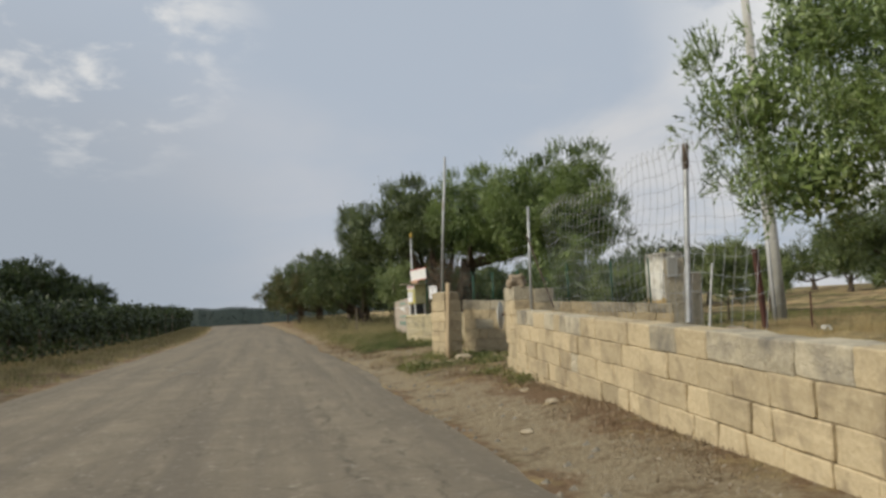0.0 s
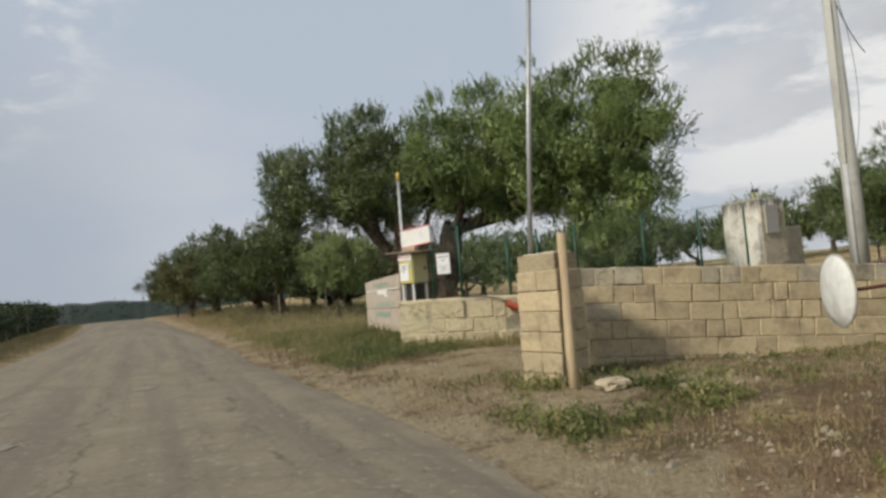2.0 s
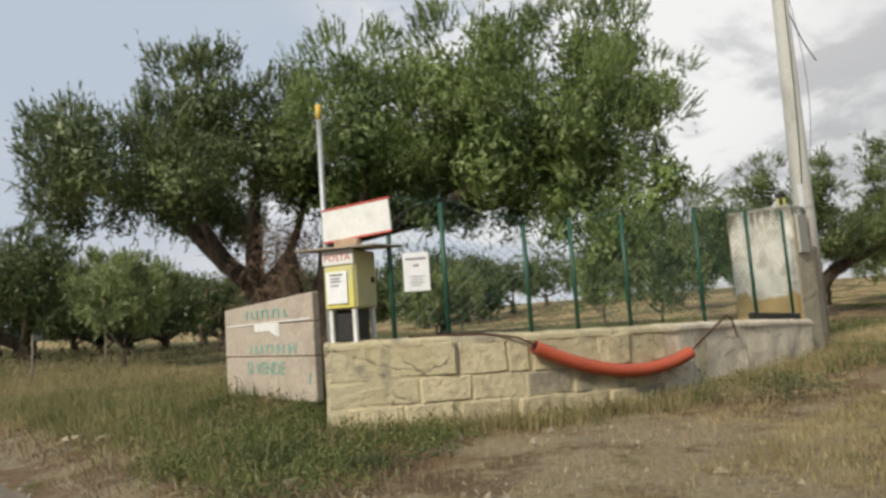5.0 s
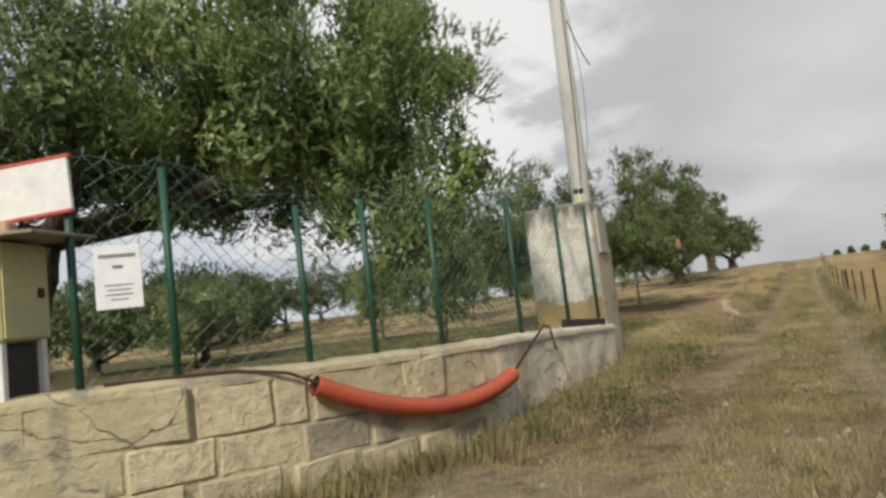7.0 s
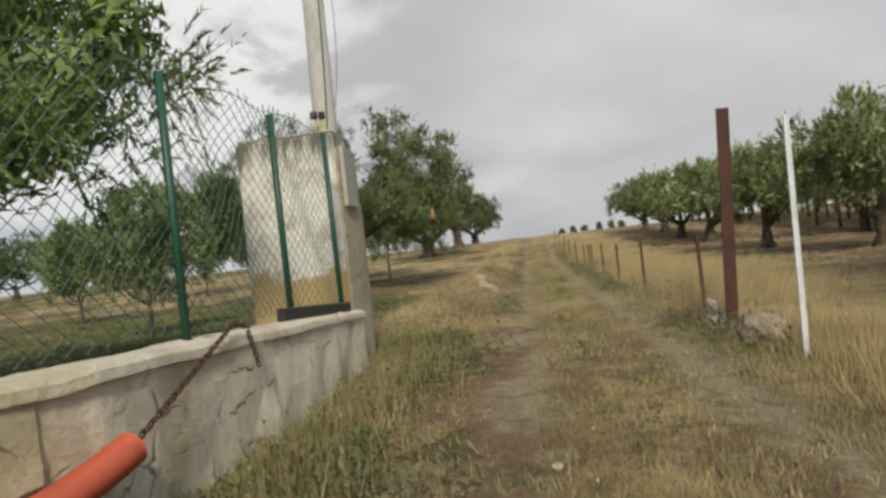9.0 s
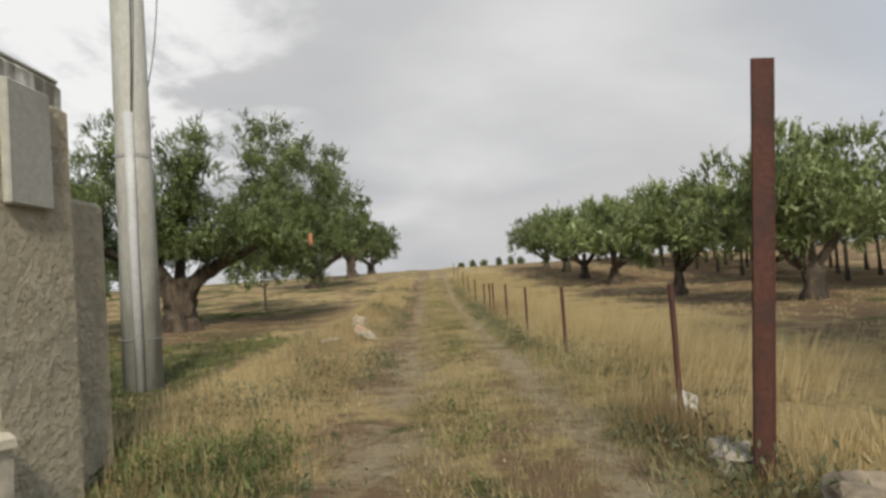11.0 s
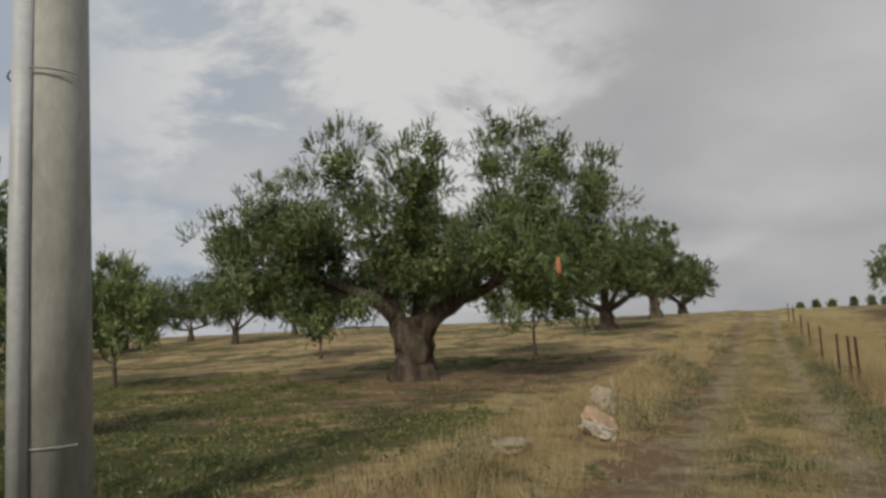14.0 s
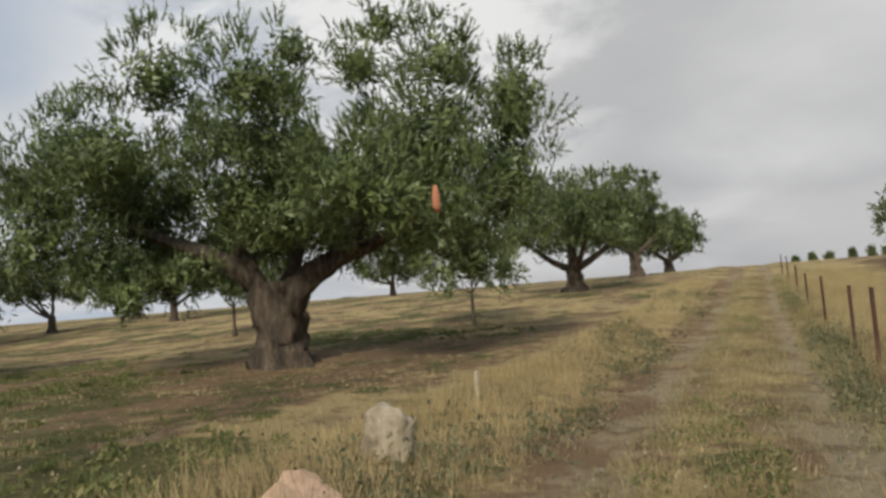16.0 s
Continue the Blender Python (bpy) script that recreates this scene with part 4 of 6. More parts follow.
# courses from the top down: depth below the wall's top, then (from, to, kind) along it
WB_COURSES = (
    (0.05, 0.395, ((0.03, 0.44, "r"), (0.47, 1.33, "r"), (1.37, 1.87, "y"), (1.89, 2.13, "y"), (2.17, 2.95, "r"), (3.0, 3.42, "y"), (3.46, 4.05, "r"))),
    (0.40, 0.65, ((0.02, 0.42, "r"), (0.44, 0.93, "r"), (0.95, 1.48, "y"), (1.50, 2.05, "y"), (2.08, 2.62, "g"), (2.66, 3.32, "r"), (3.5, 3.95, "g"))),
    (0.66, 0.91, ((0.03, 0.18, "r"), (0.20, 0.76, "y"), (0.78, 1.28, "y"), (1.36, 1.89, "y"), (1.98, 2.48, "y"), (2.54, 3.06, "y"), (3.1, 3.5, "y"), (3.55, 4.0, "g"))),
    (0.92, 1.14, ((0.10, 0.62, "r"), (0.66, 1.36, "y"), (1.40, 2.02, "r"))),
)


def stone_mesh(length, height, seed):
    """A rough-hewn stone with an uneven, worn face."""
    bm = boxed((length, 0.2, height), bevel=0.014)
    bmesh.ops.subdivide_edges(bm, edges=[e for e in bm.edges if e.calc_length() > 0.12], cuts=4, use_grid_fill=True)
    for v in bm.verts:
        v.co += noise.noise_vector(v.co * 4.0 + Vector((seed, 0, 0))) * 0.014 + noise.noise_vector(v.co * 13.0 + Vector((0, seed, 0))) * 0.006
    me = bpy.data.meshes.new("stone")
    bm.to_mesh(me)
    bm.free()
    return me


def wb_stones():
    rnd = random.Random(21)
    coat = {"r": WALL_RENDER, "y": RUBBLE, "g": TUFF_GREY}
    for up, down, stones in WB_COURSES:
        for s0, s1, kind in stones:
            p, d, z = along_wb((s0 + s1) / 2, {"y": 0.097, "g": 0.099, "r": 0.107}[kind] + rnd.uniform(-0.006, 0.006))
            me = stone_mesh(s1 - s0 - 0.002, down - up - 0.004, s0 * 3 + up * 7)
            put_block("stone", wall_4, me, coat[kind],
                      pose(p.x, p.y, z - (up + down) / 2, rnd.uniform(-1.5, 1.5), rnd.uniform(-1.2, 1.2), math.degrees(math.atan2(d.y, d.x)) + rnd.uniform(-1.5, 1.5)))


wb_stones()


# ---- posts, fences and the things at the gateway ----
def post(name, x, y, z0, top, r, material, label, category="post", lean=(0, 0), seg=8, group="", square=0.0):
    p = thing(name, x, y, z0, label, category, group)
    if square:
        bm = bmesh.new()
        box(bm, (square, 0.02, top - z0 + 0.3), (0, 0, (top - z0) / 2 - 0.15), bevel=0.003)
        box(bm, (0.02, square, top - z0 + 0.3), (-square / 2 + 0.01, square / 2, (top - z0) / 2 - 0.15), bevel=0.003)
        part("shaft", bm, material, p)
        p.rotation_euler = (radians(-lean[1]), radians(lean[0]), radians(16))
    else:
        part("shaft", tubed([(0, 0, -0.3), (lean[0] * .5, lean[1] * .5, (top - z0) * .5), (lean[0], lean[1], top - z0)], r, seg), material, p, smooth=True)
    return p


post("steel_rod", 1.47, 10.64, 1.1, 2.84, 0.022, STEEL, "rusty steel rod set upright in the wall end", "rod", (0.05, 0.02))
rod = post("fence_post", -0.12, 15.64, 1.4, 4.86, 0.03, STEEL, "tall galvanised pole standing in the block pillar", "pole", (0.27, -0.17))
stake = thing("timber_stake", 0.02, 14.70, 0.05, "peeled timber pole leaning on the block pillar", "stake")
part("shaft", tubed([(0, 0, -0.1), (0.0, 0.03, 0.5), (0.035, 0.10, 1.1), (0.055, 0.17, 1.77)], [0.06, 0.055, 0.05, 0.047], 9, rough=0.15, seed=2), WOOD, stake, smooth=True)

fence_mesh = thing("wire_fence", 1.46, 10.62, 1.18, "tall sagging wire mesh fence on the roadside wall", "fence")


def grid_fence():
    a, b = Vector((1.51, 10.43)), Vector((2.40, 4.68))
    d, total = (b - a).normalized(), (b - a).length
    org = Vector((1.46, 10.62, 1.18))

    def at(s, z):
        sag = 0.05 * math.sin(s * 2.1) + 0.03 * math.sin(s * 5.3 + z)
        p = a + d * s + Vector((d.y, -d.x)) * (0.06 * math.sin(z * 3 + s) - 0.25)
        return Vector((p.x, p.y, z + sag)) - org

    for k in range(9):
        z = 1.28 + 0.17 * k
        part("line_wire", tubed([at(total * i / 24, z) for i in range(25)], 0.0022, 4, cap=False), STEEL, fence_mesh)
    bm = bmesh.new()
    s, i = 0.0, 0
    while s < total:
        pts = [at(s, 1.16 - 0.034 * s)] + [at(s, 1.24 + 0.17 * k) for k in range(9)]
        pts += [at(s + 0.02, 2.72), at(s + 0.07, 2.76), at(s + 0.12, 2.72), at(s + 0.14, 2.6)]
        tube(bm, pts, [0.0020] * len(pts), 4, cap=False)
        s += 0.15
    part("stay_wire", bm, STEEL, fence_mesh, kind="stuff")
    part("brace", tubed([Vector((1.46, 10.6, 2.38)) - org, Vector((1.66, 9.4, 1.18)) - org], 0.013, 6), BARK, fence_mesh, "rusty diagonal brace")
    p1 = Vector((2.45, 6.1, 1.0)) - org
    sup = part("fence_post", tubed([p1, p1 + Vector((0.05, 0, 0.9)), p1 + Vector((0.10, 0.0, 1.67))], 0.026, 8), STEEL, fence_mesh)
    part("sleeve", tubed([p1 + Vector((0.085, 0.0, 1.45)), p1 + Vector((0.10, 0.0, 1.70))], 0.03, 8), BARK, sup, "timber sleeve on the post")


grid_fence()
post("white_post", 6.80, 17.50, 0.1, 2.11, 0.022, ZINC, "thin pale grey metal post in dry grass", lean=(5.6, -3.4), square=0.034)
post("iron_post", 8.56, 18.0, 0.12, 2.46, 0.05, RUST, "rusty red-brown angle iron post at the field edge", lean=(-5.1, -2.0), square=0.115)
post("signal_pole", -1.18, 21.42, 0.1, 3.76, 0.03, STEEL, "weathered pole with a painted yellow tip", "pole", (0.02, 0.04))
thin = bpy.data.objects["signal_pole"]
thin.name = "thin_pole"
part("tip", tubed([(0.02, 0.04, 3.50), (0.02, 0.04, 3.67)], 0.033, 10), OCHRE, thin, "yellow painted tip", smooth=True)

olive_pole = thing("concrete_pole", 12.30, 25.15, None, "round grey concrete utility pole with a plastic conduit", "utility pole")
part("shaft", tubed([(0.01, 0.01, -0.3), (-0.1, -0.1, 3), (-0.43, -0.43, 13.0)], [0.265, 0.235, 0.14], 24), POLE, olive_pole, smooth=True)
part("conduit", tubed([(-0.25, -0.16, -0.1), (-0.31, -0.20, 2.0), (-0.34, -0.24, 3.75)], 0.062, 12), surface("grey_conduit", (0.42, 0.42, 0.42), (0.50, 0.50, 0.50), (0.34, 0.34, 0.33), fine=20, rough=0.5, bump=0.05), olive_pole, "pale grey plastic conduit", smooth=True)
for zz in (0.7, 3.2):
    part("strap", tubed([(0.27 * math.cos(a) - 0.033 * zz, 0.27 * math.sin(a) - 0.033 * zz, zz) for a in [math.pi * (0.75 + 0.12 * k) for k in range(8)]], 0.007, 5), STEEL, olive_pole, "thin steel strap")
part("cable", tubed(curve_pts((-0.35, -0.45, 8.8), (-0.45, -0.5, 5.5), (-0.33, -0.28, 3.7), 9), 0.01, 5), BLACK, olive_pole)
part("cable", tubed(curve_pts((-0.1, -0.35, 8.8), (0.45, -0.5, 6.0), (0.1, -0.2, 4.1), 11), 0.009, 5), WIRE, olive_pole)
part("cable", tubed(curve_pts((-0.1, -0.2, 8.9), (0.15, -0.3, 7.6), (0.45, -0.55, 6.9), 7), 0.018, 5), WIRE, olive_pole)


def meter_cabinet():
    cab = thing("meter_cabinet", 7.27, 22.37, None, "tall whitewashed masonry meter cabinet with flaking paint", "cabinet", rz=16)
    h0 = cab.location.z
    bm = boxed((0.78, 1.1, 2.72 - h0 + 0.2), (0, 0, (2.72 - h0) / 2 - 0.1), bevel=0.03)
    bmesh.ops.subdivide_edges(bm, edges=bm.edges, cuts=5, use_grid_fill=True)
    for v in bm.verts:
        v.co += noise.noise_vector(v.co * 2.5) * 0.015
    part("body", bm, WORN_WASH, cab)
    part("side_panel", boxed((0.76, 0.03, 2.6 - h0), (0.0, -0.563, (2.6 - h0) / 2 - 0.05), bevel=0.012), RENDERING, cab, "bare rendered side of the cabinet")
    part("top_slab", boxed((0.75, 1.07, 0.04), (0, 0, 2.735 - h0), bevel=0.015), CONCRETE, cab)
    part("meter_box", boxed((0.05, 0.40, 0.66), (0.0, 0, 0), bevel=0.01), CONCRETE, cab, "grey meter box").matrix_local = pose(-0.09, -0.597, 2.12, 0, 0, 90)
    part("buttress", boxed((0.74, 0.45, 2.2), (0.74, -0.2, 0.85), bevel=0.04), RENDERING, cab, "rough rendered side pier")
    for x, y, tilt in ((-0.31, -0.34, 7), (-0.22, -0.42, -10)):
        fit = part("insulator", tubed([(0, 0, 0), (0, 0, 0.17)], 0.018, 8), YELLOW, cab, "short yellow stub with a black cap")
        fit.matrix_local = pose(x, y, 2.75 - h0, 0, tilt, 0)
        part("cap", tubed([(0, 0, 0.15), (0, 0, 0.17), (0, 0, 0.23)], [0.03, 0.042, 0.036], 8), BLACK, fit)


meter_cabinet()


def chain_link():
    org = Vector((-0.68, 20.78, 1.0))
    fence = thing("chain_link_fence", org.x, org.y, org.z, "green plastic-coated chain-link fence standing on the low wall", "fence")
    posts = [(-0.68, 20.78, 1.0, 2.54), (-0.15, 20.58, 1.0, 2.50), (0.78, 20.44, 1.0, 2.24), (1.38, 20.40, 0.98, 2.30), (2.16, 20.42, 0.95, 2.34), (3.75, 20.78, 0.9, 2.48), (5.2, 21.14, 0.85, 2.52), (6.5, 21.5, 0.75, 2.60)]
    for x, y, z0, z1 in posts:
        part("fence_post", tubed([Vector((x, y, z0)) - org, Vector((x, y, z1)) - org], 0.026, 8), GREEN, fence, smooth=True)
    part("bottom_rail", boxed((1.75, 0.07, 0.10), Vector((5.82, 21.30, 0.92)) - org, pose(0, 0, 0, 0, 3.5, 15.5), 0.01), BLACK, fence, "dark channel at the foot of the mesh")
    for (x0, y0, a0, t0), (x1, y1, a1, t1) in zip(posts, posts[1:]):
        bm = bmesh.new()
        ln = math.hypot(x1 - x0, y1 - y0)
        cell = 0.115
        cols = max(2, round(ln / cell))
        sag = 0.05 if ln > 1 else 0.03
        lo = max(a0, a1) + 0.08

        def at(c, k, rows):
            s = c / cols
            hi = t0 + (t1 - t0) * s + 0.05 - sag * 4 * s * (1 - s) + 0.035 * math.sin(8 * s + x0)
            z = lo + (hi - lo) * k / rows
            off = 0.035 * math.sin(6 * s + 4 * z) * math.sin(math.pi * s)
            return Vector((x0 + (x1 - x0) * s + off * 0.4, y0 + (y1 - y0) * s - off, z)) - org

        rows = 2 * round((min(t0, t1) - lo) / cell / 2) + 2
        for c in range(cols):
            for flip in (0, 1):
                pts = [at(c + (k + flip) % 2, k, rows) for k in range(rows + 1)]
                tube(bm, pts + [pts[-1] + Vector((0.02 * math.sin(c * 2.3), 0, 0.035 + 0.03 * math.sin(c * 1.7 + flip)))], [0.0029] * (len(pts) + 1), 3, cap=False)
        part("mesh_panel", bm, MESH, fence, kind="stuff")
        part("tension_wire", tubed([at(cols * i / 8, rows, rows) for i in range(9)], 0.0035, 4), MESH, fence)


chain_link()


def bars(parent, material, rows, m, name="text_bar"):
    """Unreadable lines of writing as plain bars: (x, z, width, height)."""
    for x, z, w, h in rows:
        part(name, boxed((w, 0.004, h), (x, 0, z)), material, parent).matrix_local = m


def lettering(parent, text, size, material, m, label):
    """Painted capitals in the built-in font, as one thin mesh."""
    cu = bpy.data.curves.new("writing", "FONT")
    cu.body, cu.size, cu.extrude, cu.resolution_u = text, size, 0.002, 2
    tmp = new("writing_source", cu)
    dg = bpy.context.evaluated_depsgraph_get()
    me = bpy.data.meshes.new_from_object(tmp.evaluated_get(dg))
    bpy.data.objects.remove(tmp)
    bpy.data.curves.remove(cu)
    part("writing", me, material, parent, label).matrix_local = m


WOODROOF = surface("weathered_board", (0.24, 0.2, 0.15), (0.34, 0.29, 0.22), (0.16, 0.13, 0.1), big=4, fine=16, stretch=(1, 0.2, 1), bump=0.4)


def mail_kiosk():
    k = thing("notice_box", -1.02, 21.08, 1.10, "yellow box on short legs under a flat sheet roof", "box", rz=-50)
    part("body", boxed((0.36, 0.44, 0.60), (0, 0, 0.65), bevel=0.008), CREAM, k)
    part("front_panel", boxed((0.34, 0.012, 0.42), (0, -0.227, 0.57), bevel=0.003), YELLOW, k, "faded yellow front panel")
    head = part("name_board", boxed((0.37, 0.014, 0.15), (0, -0.232, 0.88), bevel=0.003), WHITE, k, "white board with faded red lettering")
    lettering(head, "POSTA", 0.105, RED, pose(-0.165, -0.241, 0.845, 90, 0, 0), "faded red capitals")
    bm = boxed((0.25, 0.006, 0.33), (-0.02, -0.245, 0.57))
    bmesh.ops.subdivide_edges(bm, edges=bm.edges, cuts=3, use_grid_fill=True)
    for v in bm.verts:
        v.co.y -= 0.03 * max(0.0, v.co.x + 0.02) * max(0.0, 0.75 - v.co.z) * 6
    note = part("paper_notice", bm, PAPER, k, "white paper notice peeling at one corner")
    bars(note, INK, [(-0.02, 0.70, 0.15, 0.018), (-0.03, 0.66, 0.12, 0.012), (-0.03, 0.63, 0.13, 0.012), (-0.04, 0.59, 0.10, 0.012)], pose(0, -0.252, 0))
    part("side_door", boxed((0.012, 0.4, 0.55), (0.187, 0, 0.64), bevel=0.003), CREAM, k)
    part("latch", boxed((0.02, 0.05, 0.06), (0.2, 0.12, 0.64), bevel=0.005), RUST, k, "dark iron latch")
    for x in (-0.14, 0.14):
        for y in (-0.18, 0.18):
            part("leg", boxed((0.045, 0.045, 0.36), (x, y, 0.17), bevel=0.005), WHITE, k)
    part("crate", boxed((0.24, 0.30, 0.33), (0.0, 0.0, 0.17), bevel=0.02), BLACK, k, "dark crate between the legs")
    roof = boxed((0.96, 0.64, 0.022), (0.0, 0, 0.985), pose(0, 0, 0, 2, 1.5, 0), 0.005)
    part("roof", roof, WOODROOF, k, "flat weathered sheet roof")
    part("brick", boxed((0.26, 0.14, 0.09), (0.02, -0.05, 1.04), pose(0, 0, 0, 0, 0, 12), 0.012), TERRA, k, "brick weighing the roof down")
    board = part("sign_board", boxed((0.82, 0.03, 0.34), (0.10, 0.02, 1.275), pose(0, 0, 0, 0, -3, 0), 0.004), WHITE, k, "blank white board with red rims")
    for dz in (-0.175, 0.175):
        part("rim", boxed((0.84, 0.036, 0.022), (0.10, 0.018, 1.275 + dz), pose(0, 0, 0, 0, -3, 0), 0.003), RED, board, "red painted rim")


mail_kiosk()


def paper_sheet():
    s = thing("paper_sign", -0.48, 20.57, 1.575, "white printed sheet in a plastic sleeve tied to the fence", "sign", rz=-25)
    bm = boxed((0.27, 0.008, 0.40), (0, 0, 0.2), bevel=0.003)
    sheet = part("sheet", bm, PAPER, s)
    bars(sheet, INK, [(0, 0.335, 0.21, 0.02), (0.0, 0.265, 0.06, 0.018), (0, 0.15, 0.16, 0.006), (0, 0.12, 0.13, 0.006), (0, 0.09, 0.16, 0.006), (0, 0.06, 0.1, 0.006)], pose(0, -0.006, 0))
    for x in (-0.13, 0.13):
        part("tie", tubed([(x, 0, 0.4), (x, 0.03, 0.44)], 0.004, 4), WIRE, s)


paper_sheet()


def pipe_barrier():
    org = Vector((0.76, 20.26, 0.92))
    b = thing("pipe_barrier", *org, "orange corrugated pipe sleeved on a cable hung along the wall", "barrier")
    path = curve_pts((-0.14, -0.08, 0.0), (1.0, -0.19, -0.58), (2.11, 0.0, -0.27), 150)
    bm = tubed(path, [0.067 + 0.007 * (k % 2) for k in range(150)], 14, cap=False)
    part("pipe", bm, ORANGE, b, "orange corrugated plastic pipe", smooth=True)
    # black disc in place of the shade inside the hollow pipe
    part("end_disc", tubed([path[0] + Vector((0.03, 0, -0.01)), path[0] + Vector((0.04, 0, -0.015))], 0.063, 12), BLACK, b, "black disc standing in for the shade in the pipe mouth")
    part("cable", tubed([Vector((-1.35, 0.38, 0.20)), Vector((-0.6, 0.14, 0.17)), Vector((-0.3, -0.01, 0.11)), path[0] + Vector((0.05, 0, 0))], 0.012, 6), RUST, b, "rusty steel cable")

    def chain(a, c, count):
        """Rusty oval links from a to c, each turned a quarter against the last."""
        a, c = Vector(a), Vector(c)
        way = (c - a).normalized()
        side = way.cross(Vector((0, 0, 1))).normalized()
        up = side.cross(way)
        for k in range(count):
            at = a.lerp(c, (k + 0.5) / count)
            flat = side if k % 2 else up
            half = (c - a).length / count * 0.64
            loop = [at + way * half * math.sin(q) + flat * 0.014 * math.cos(q) for q in [2 * math.pi * i / 8 for i in range(9)]]
            part("chain_link", tubed(loop, 0.006, 5, cap=False), RUST, b, "rusty chain link")

    chain(path[-1], (3.27, 0.42, 0.105), 32)
    chain((3.27, 0.42, 0.105), (3.38, 0.41, 0.06), 4)
    chain((3.38, 0.42, 0.04), (3.46, 0.43, -0.19), 8)


pipe_barrier()


def leaning_slab():
    a, b = Vector((-1.24, 21.70)), Vector((-1.92, 23.55))
    d = b - a
    mid = (a + b) / 2
    s = thing("concrete_slab", mid.x, mid.y, 0.3, "upright concrete panel with green spray-painted writing", "slab", rz=math.degrees(math.atan2(-d.y, -d.x)))
    ln = d.length
    for k, (z0, z1) in enumerate(((0.15, 0.655), (0.663, 1.045), (1.053, 1.30))):
        bm = boxed((ln, 0.10 + 0.006 * (k % 2), z1 - z0), (0, 0, (z0 + z1) / 2), bevel=0.012)
        if k == 2:
            for v in bm.verts:
                if v.co.z > 1.15:
                    v.co.z += 0.08 if v.co.x > 0 else -0.03
        part("slab_course", bm, SLAB, s)
    part("paint_line", boxed((ln - 0.1, 0.004, 0.018), (0.0, -0.056, 1.068), pose(0, 0, 0, 0, -1, 0)), WHITE, s, "white painted line")
    part("paint_patch", boxed((0.55, 0.004, 0.09), (0.03, -0.056, 1.015)), WHITE, s, "white painted patch")
    part("paint_patch", boxed((0.2, 0.004, 0.07), (0.22, -0.057, 0.955), pose(0, 0, 0, 0, 20, 0)), WHITE, s, "white painted patch")
    rnd = random.Random(2)
    for z, n, x0 in ((1.18, 8, -0.42), (0.755, 9, -0.34)):
        for k in range(n):
            x = x0 + k * 0.12
            part("letter_bar", boxed((0.036, 0.004, 0.10 + rnd.uniform(-.02, .02)), (x, -0.057, z), pose(0, 0, 0, 0, rnd.uniform(-12, 12), 0)), TEAL, s, "green spray paint stroke")
            if k % 2:
                part("letter_bar", boxed((0.08, 0.004, 0.016), (x + 0.04, -0.057, z + rnd.choice((-0.04, 0, 0.04))), pose(0, 0, 0, 0, rnd.uniform(-12, 12), 0)), TEAL, s, "green spray paint stroke")
    part("letter_bar", boxed((0.022, 0.004, 0.13), (0.88, -0.057, 0.42), pose(0, 0, 0, 0, 8, 0)), TEAL, s, "green spray paint stroke")
    lettering(s, "SI VENDE", 0.22, TEAL, pose(-0.45, -0.056, 0.45, 90, 0, 0) @ Matrix.Diagonal((0.93, 1, 1, 1)), "green sprayed capitals")


leaning_slab()


EARTHY = surface("dusty_boulder", (0.30, 0.25, 0.175), (0.42, 0.36, 0.265), (0.2, 0.165, 0.115), big=5, fine=16, bump=0.7, dist=0.02)
SOILSTONE = surface("earth_stained_stone", (0.24, 0.19, 0.13), (0.37, 0.30, 0.215), (0.17, 0.135, 0.095), big=6, fine=14, bump=0.6, dist=0.02)


def rock(name, x, y, size, material, label, seed, z=None, category="rock", group=""):
    r = thing(name, x, y, z, label, category, group)
    bm = bmesh.new()
    bmesh.ops.create_icosphere(bm, subdivisions=3 if max(size) > 0.3 else 2, radius=1)
    for v in bm.verts:
        q = v.co.normalized()
        q = Vector([math.copysign(abs(c) ** 0.7, c) for c in q])
        v.co = q * (0.85 + 0.35 * noise.noise(q * 1.7 + Vector((seed, 0, 0))) + 0.12 * noise.noise(q * 4.5 + Vector((0, seed, 0)))) * 0.5
        v.co = Vector((v.co.x * size[0], v.co.y * size[1], v.co.z * size[2] + size[2] * 0.36))
    part("stone", bm, material, r)
    return r


rock("wall_stone", 1.28, 10.86, (0.36, 0.30, 0.27), SOILSTONE, "rounded weathered stone set on the wall end", 2, 1.53, "stone")
slab = rock("field_stone", 18.15, 24.22, (0.66, 0.5, 0.2), TERRA, "pinkish flat stone tilted in the grass bank", 14, group="loose stones")
slab.rotation_euler = (radians(24), radians(-18), radians(40))
slab = rock("field_stone", 19.3, 24.8, (0.26, 0.42, 0.46), EARTHY, "upright dusty stone in the grass bank", 4, group="loose stones")
slab.rotation_euler = (radians(6), radians(12), radians(20))
rock("field_stone", 7.65, 17.78, (0.60, 0.44, 0.32), SOILSTONE, "earth-brown boulder at the foot of the iron post", 5, group="loose stones")
slab = rock("field_stone", 17.6, 23.96, (0.5, 0.36, 0.2), STONE, "pale broken slab sunk in the grass bank", 9, group="loose stones")
slab.rotation_euler = (radians(20), radians(-8), radians(70))
rock("field_stone", 16.1, 24.1, (0.55, 0.4, 0.16), EARTHY, "flat dusty stone sunk in the grass bank", 11, group="loose stones")
rock("field_stone", 8.75, 18.18, (0.5, 0.28, 0.19), STONE, "flat pale stone at the field edge", 6, group="loose stones")
rock("field_stone", 10.27, 18.3, (0.28, 0.24, 0.24), WHITEWASH, "small pale block at the field edge", 7, group="loose stones")
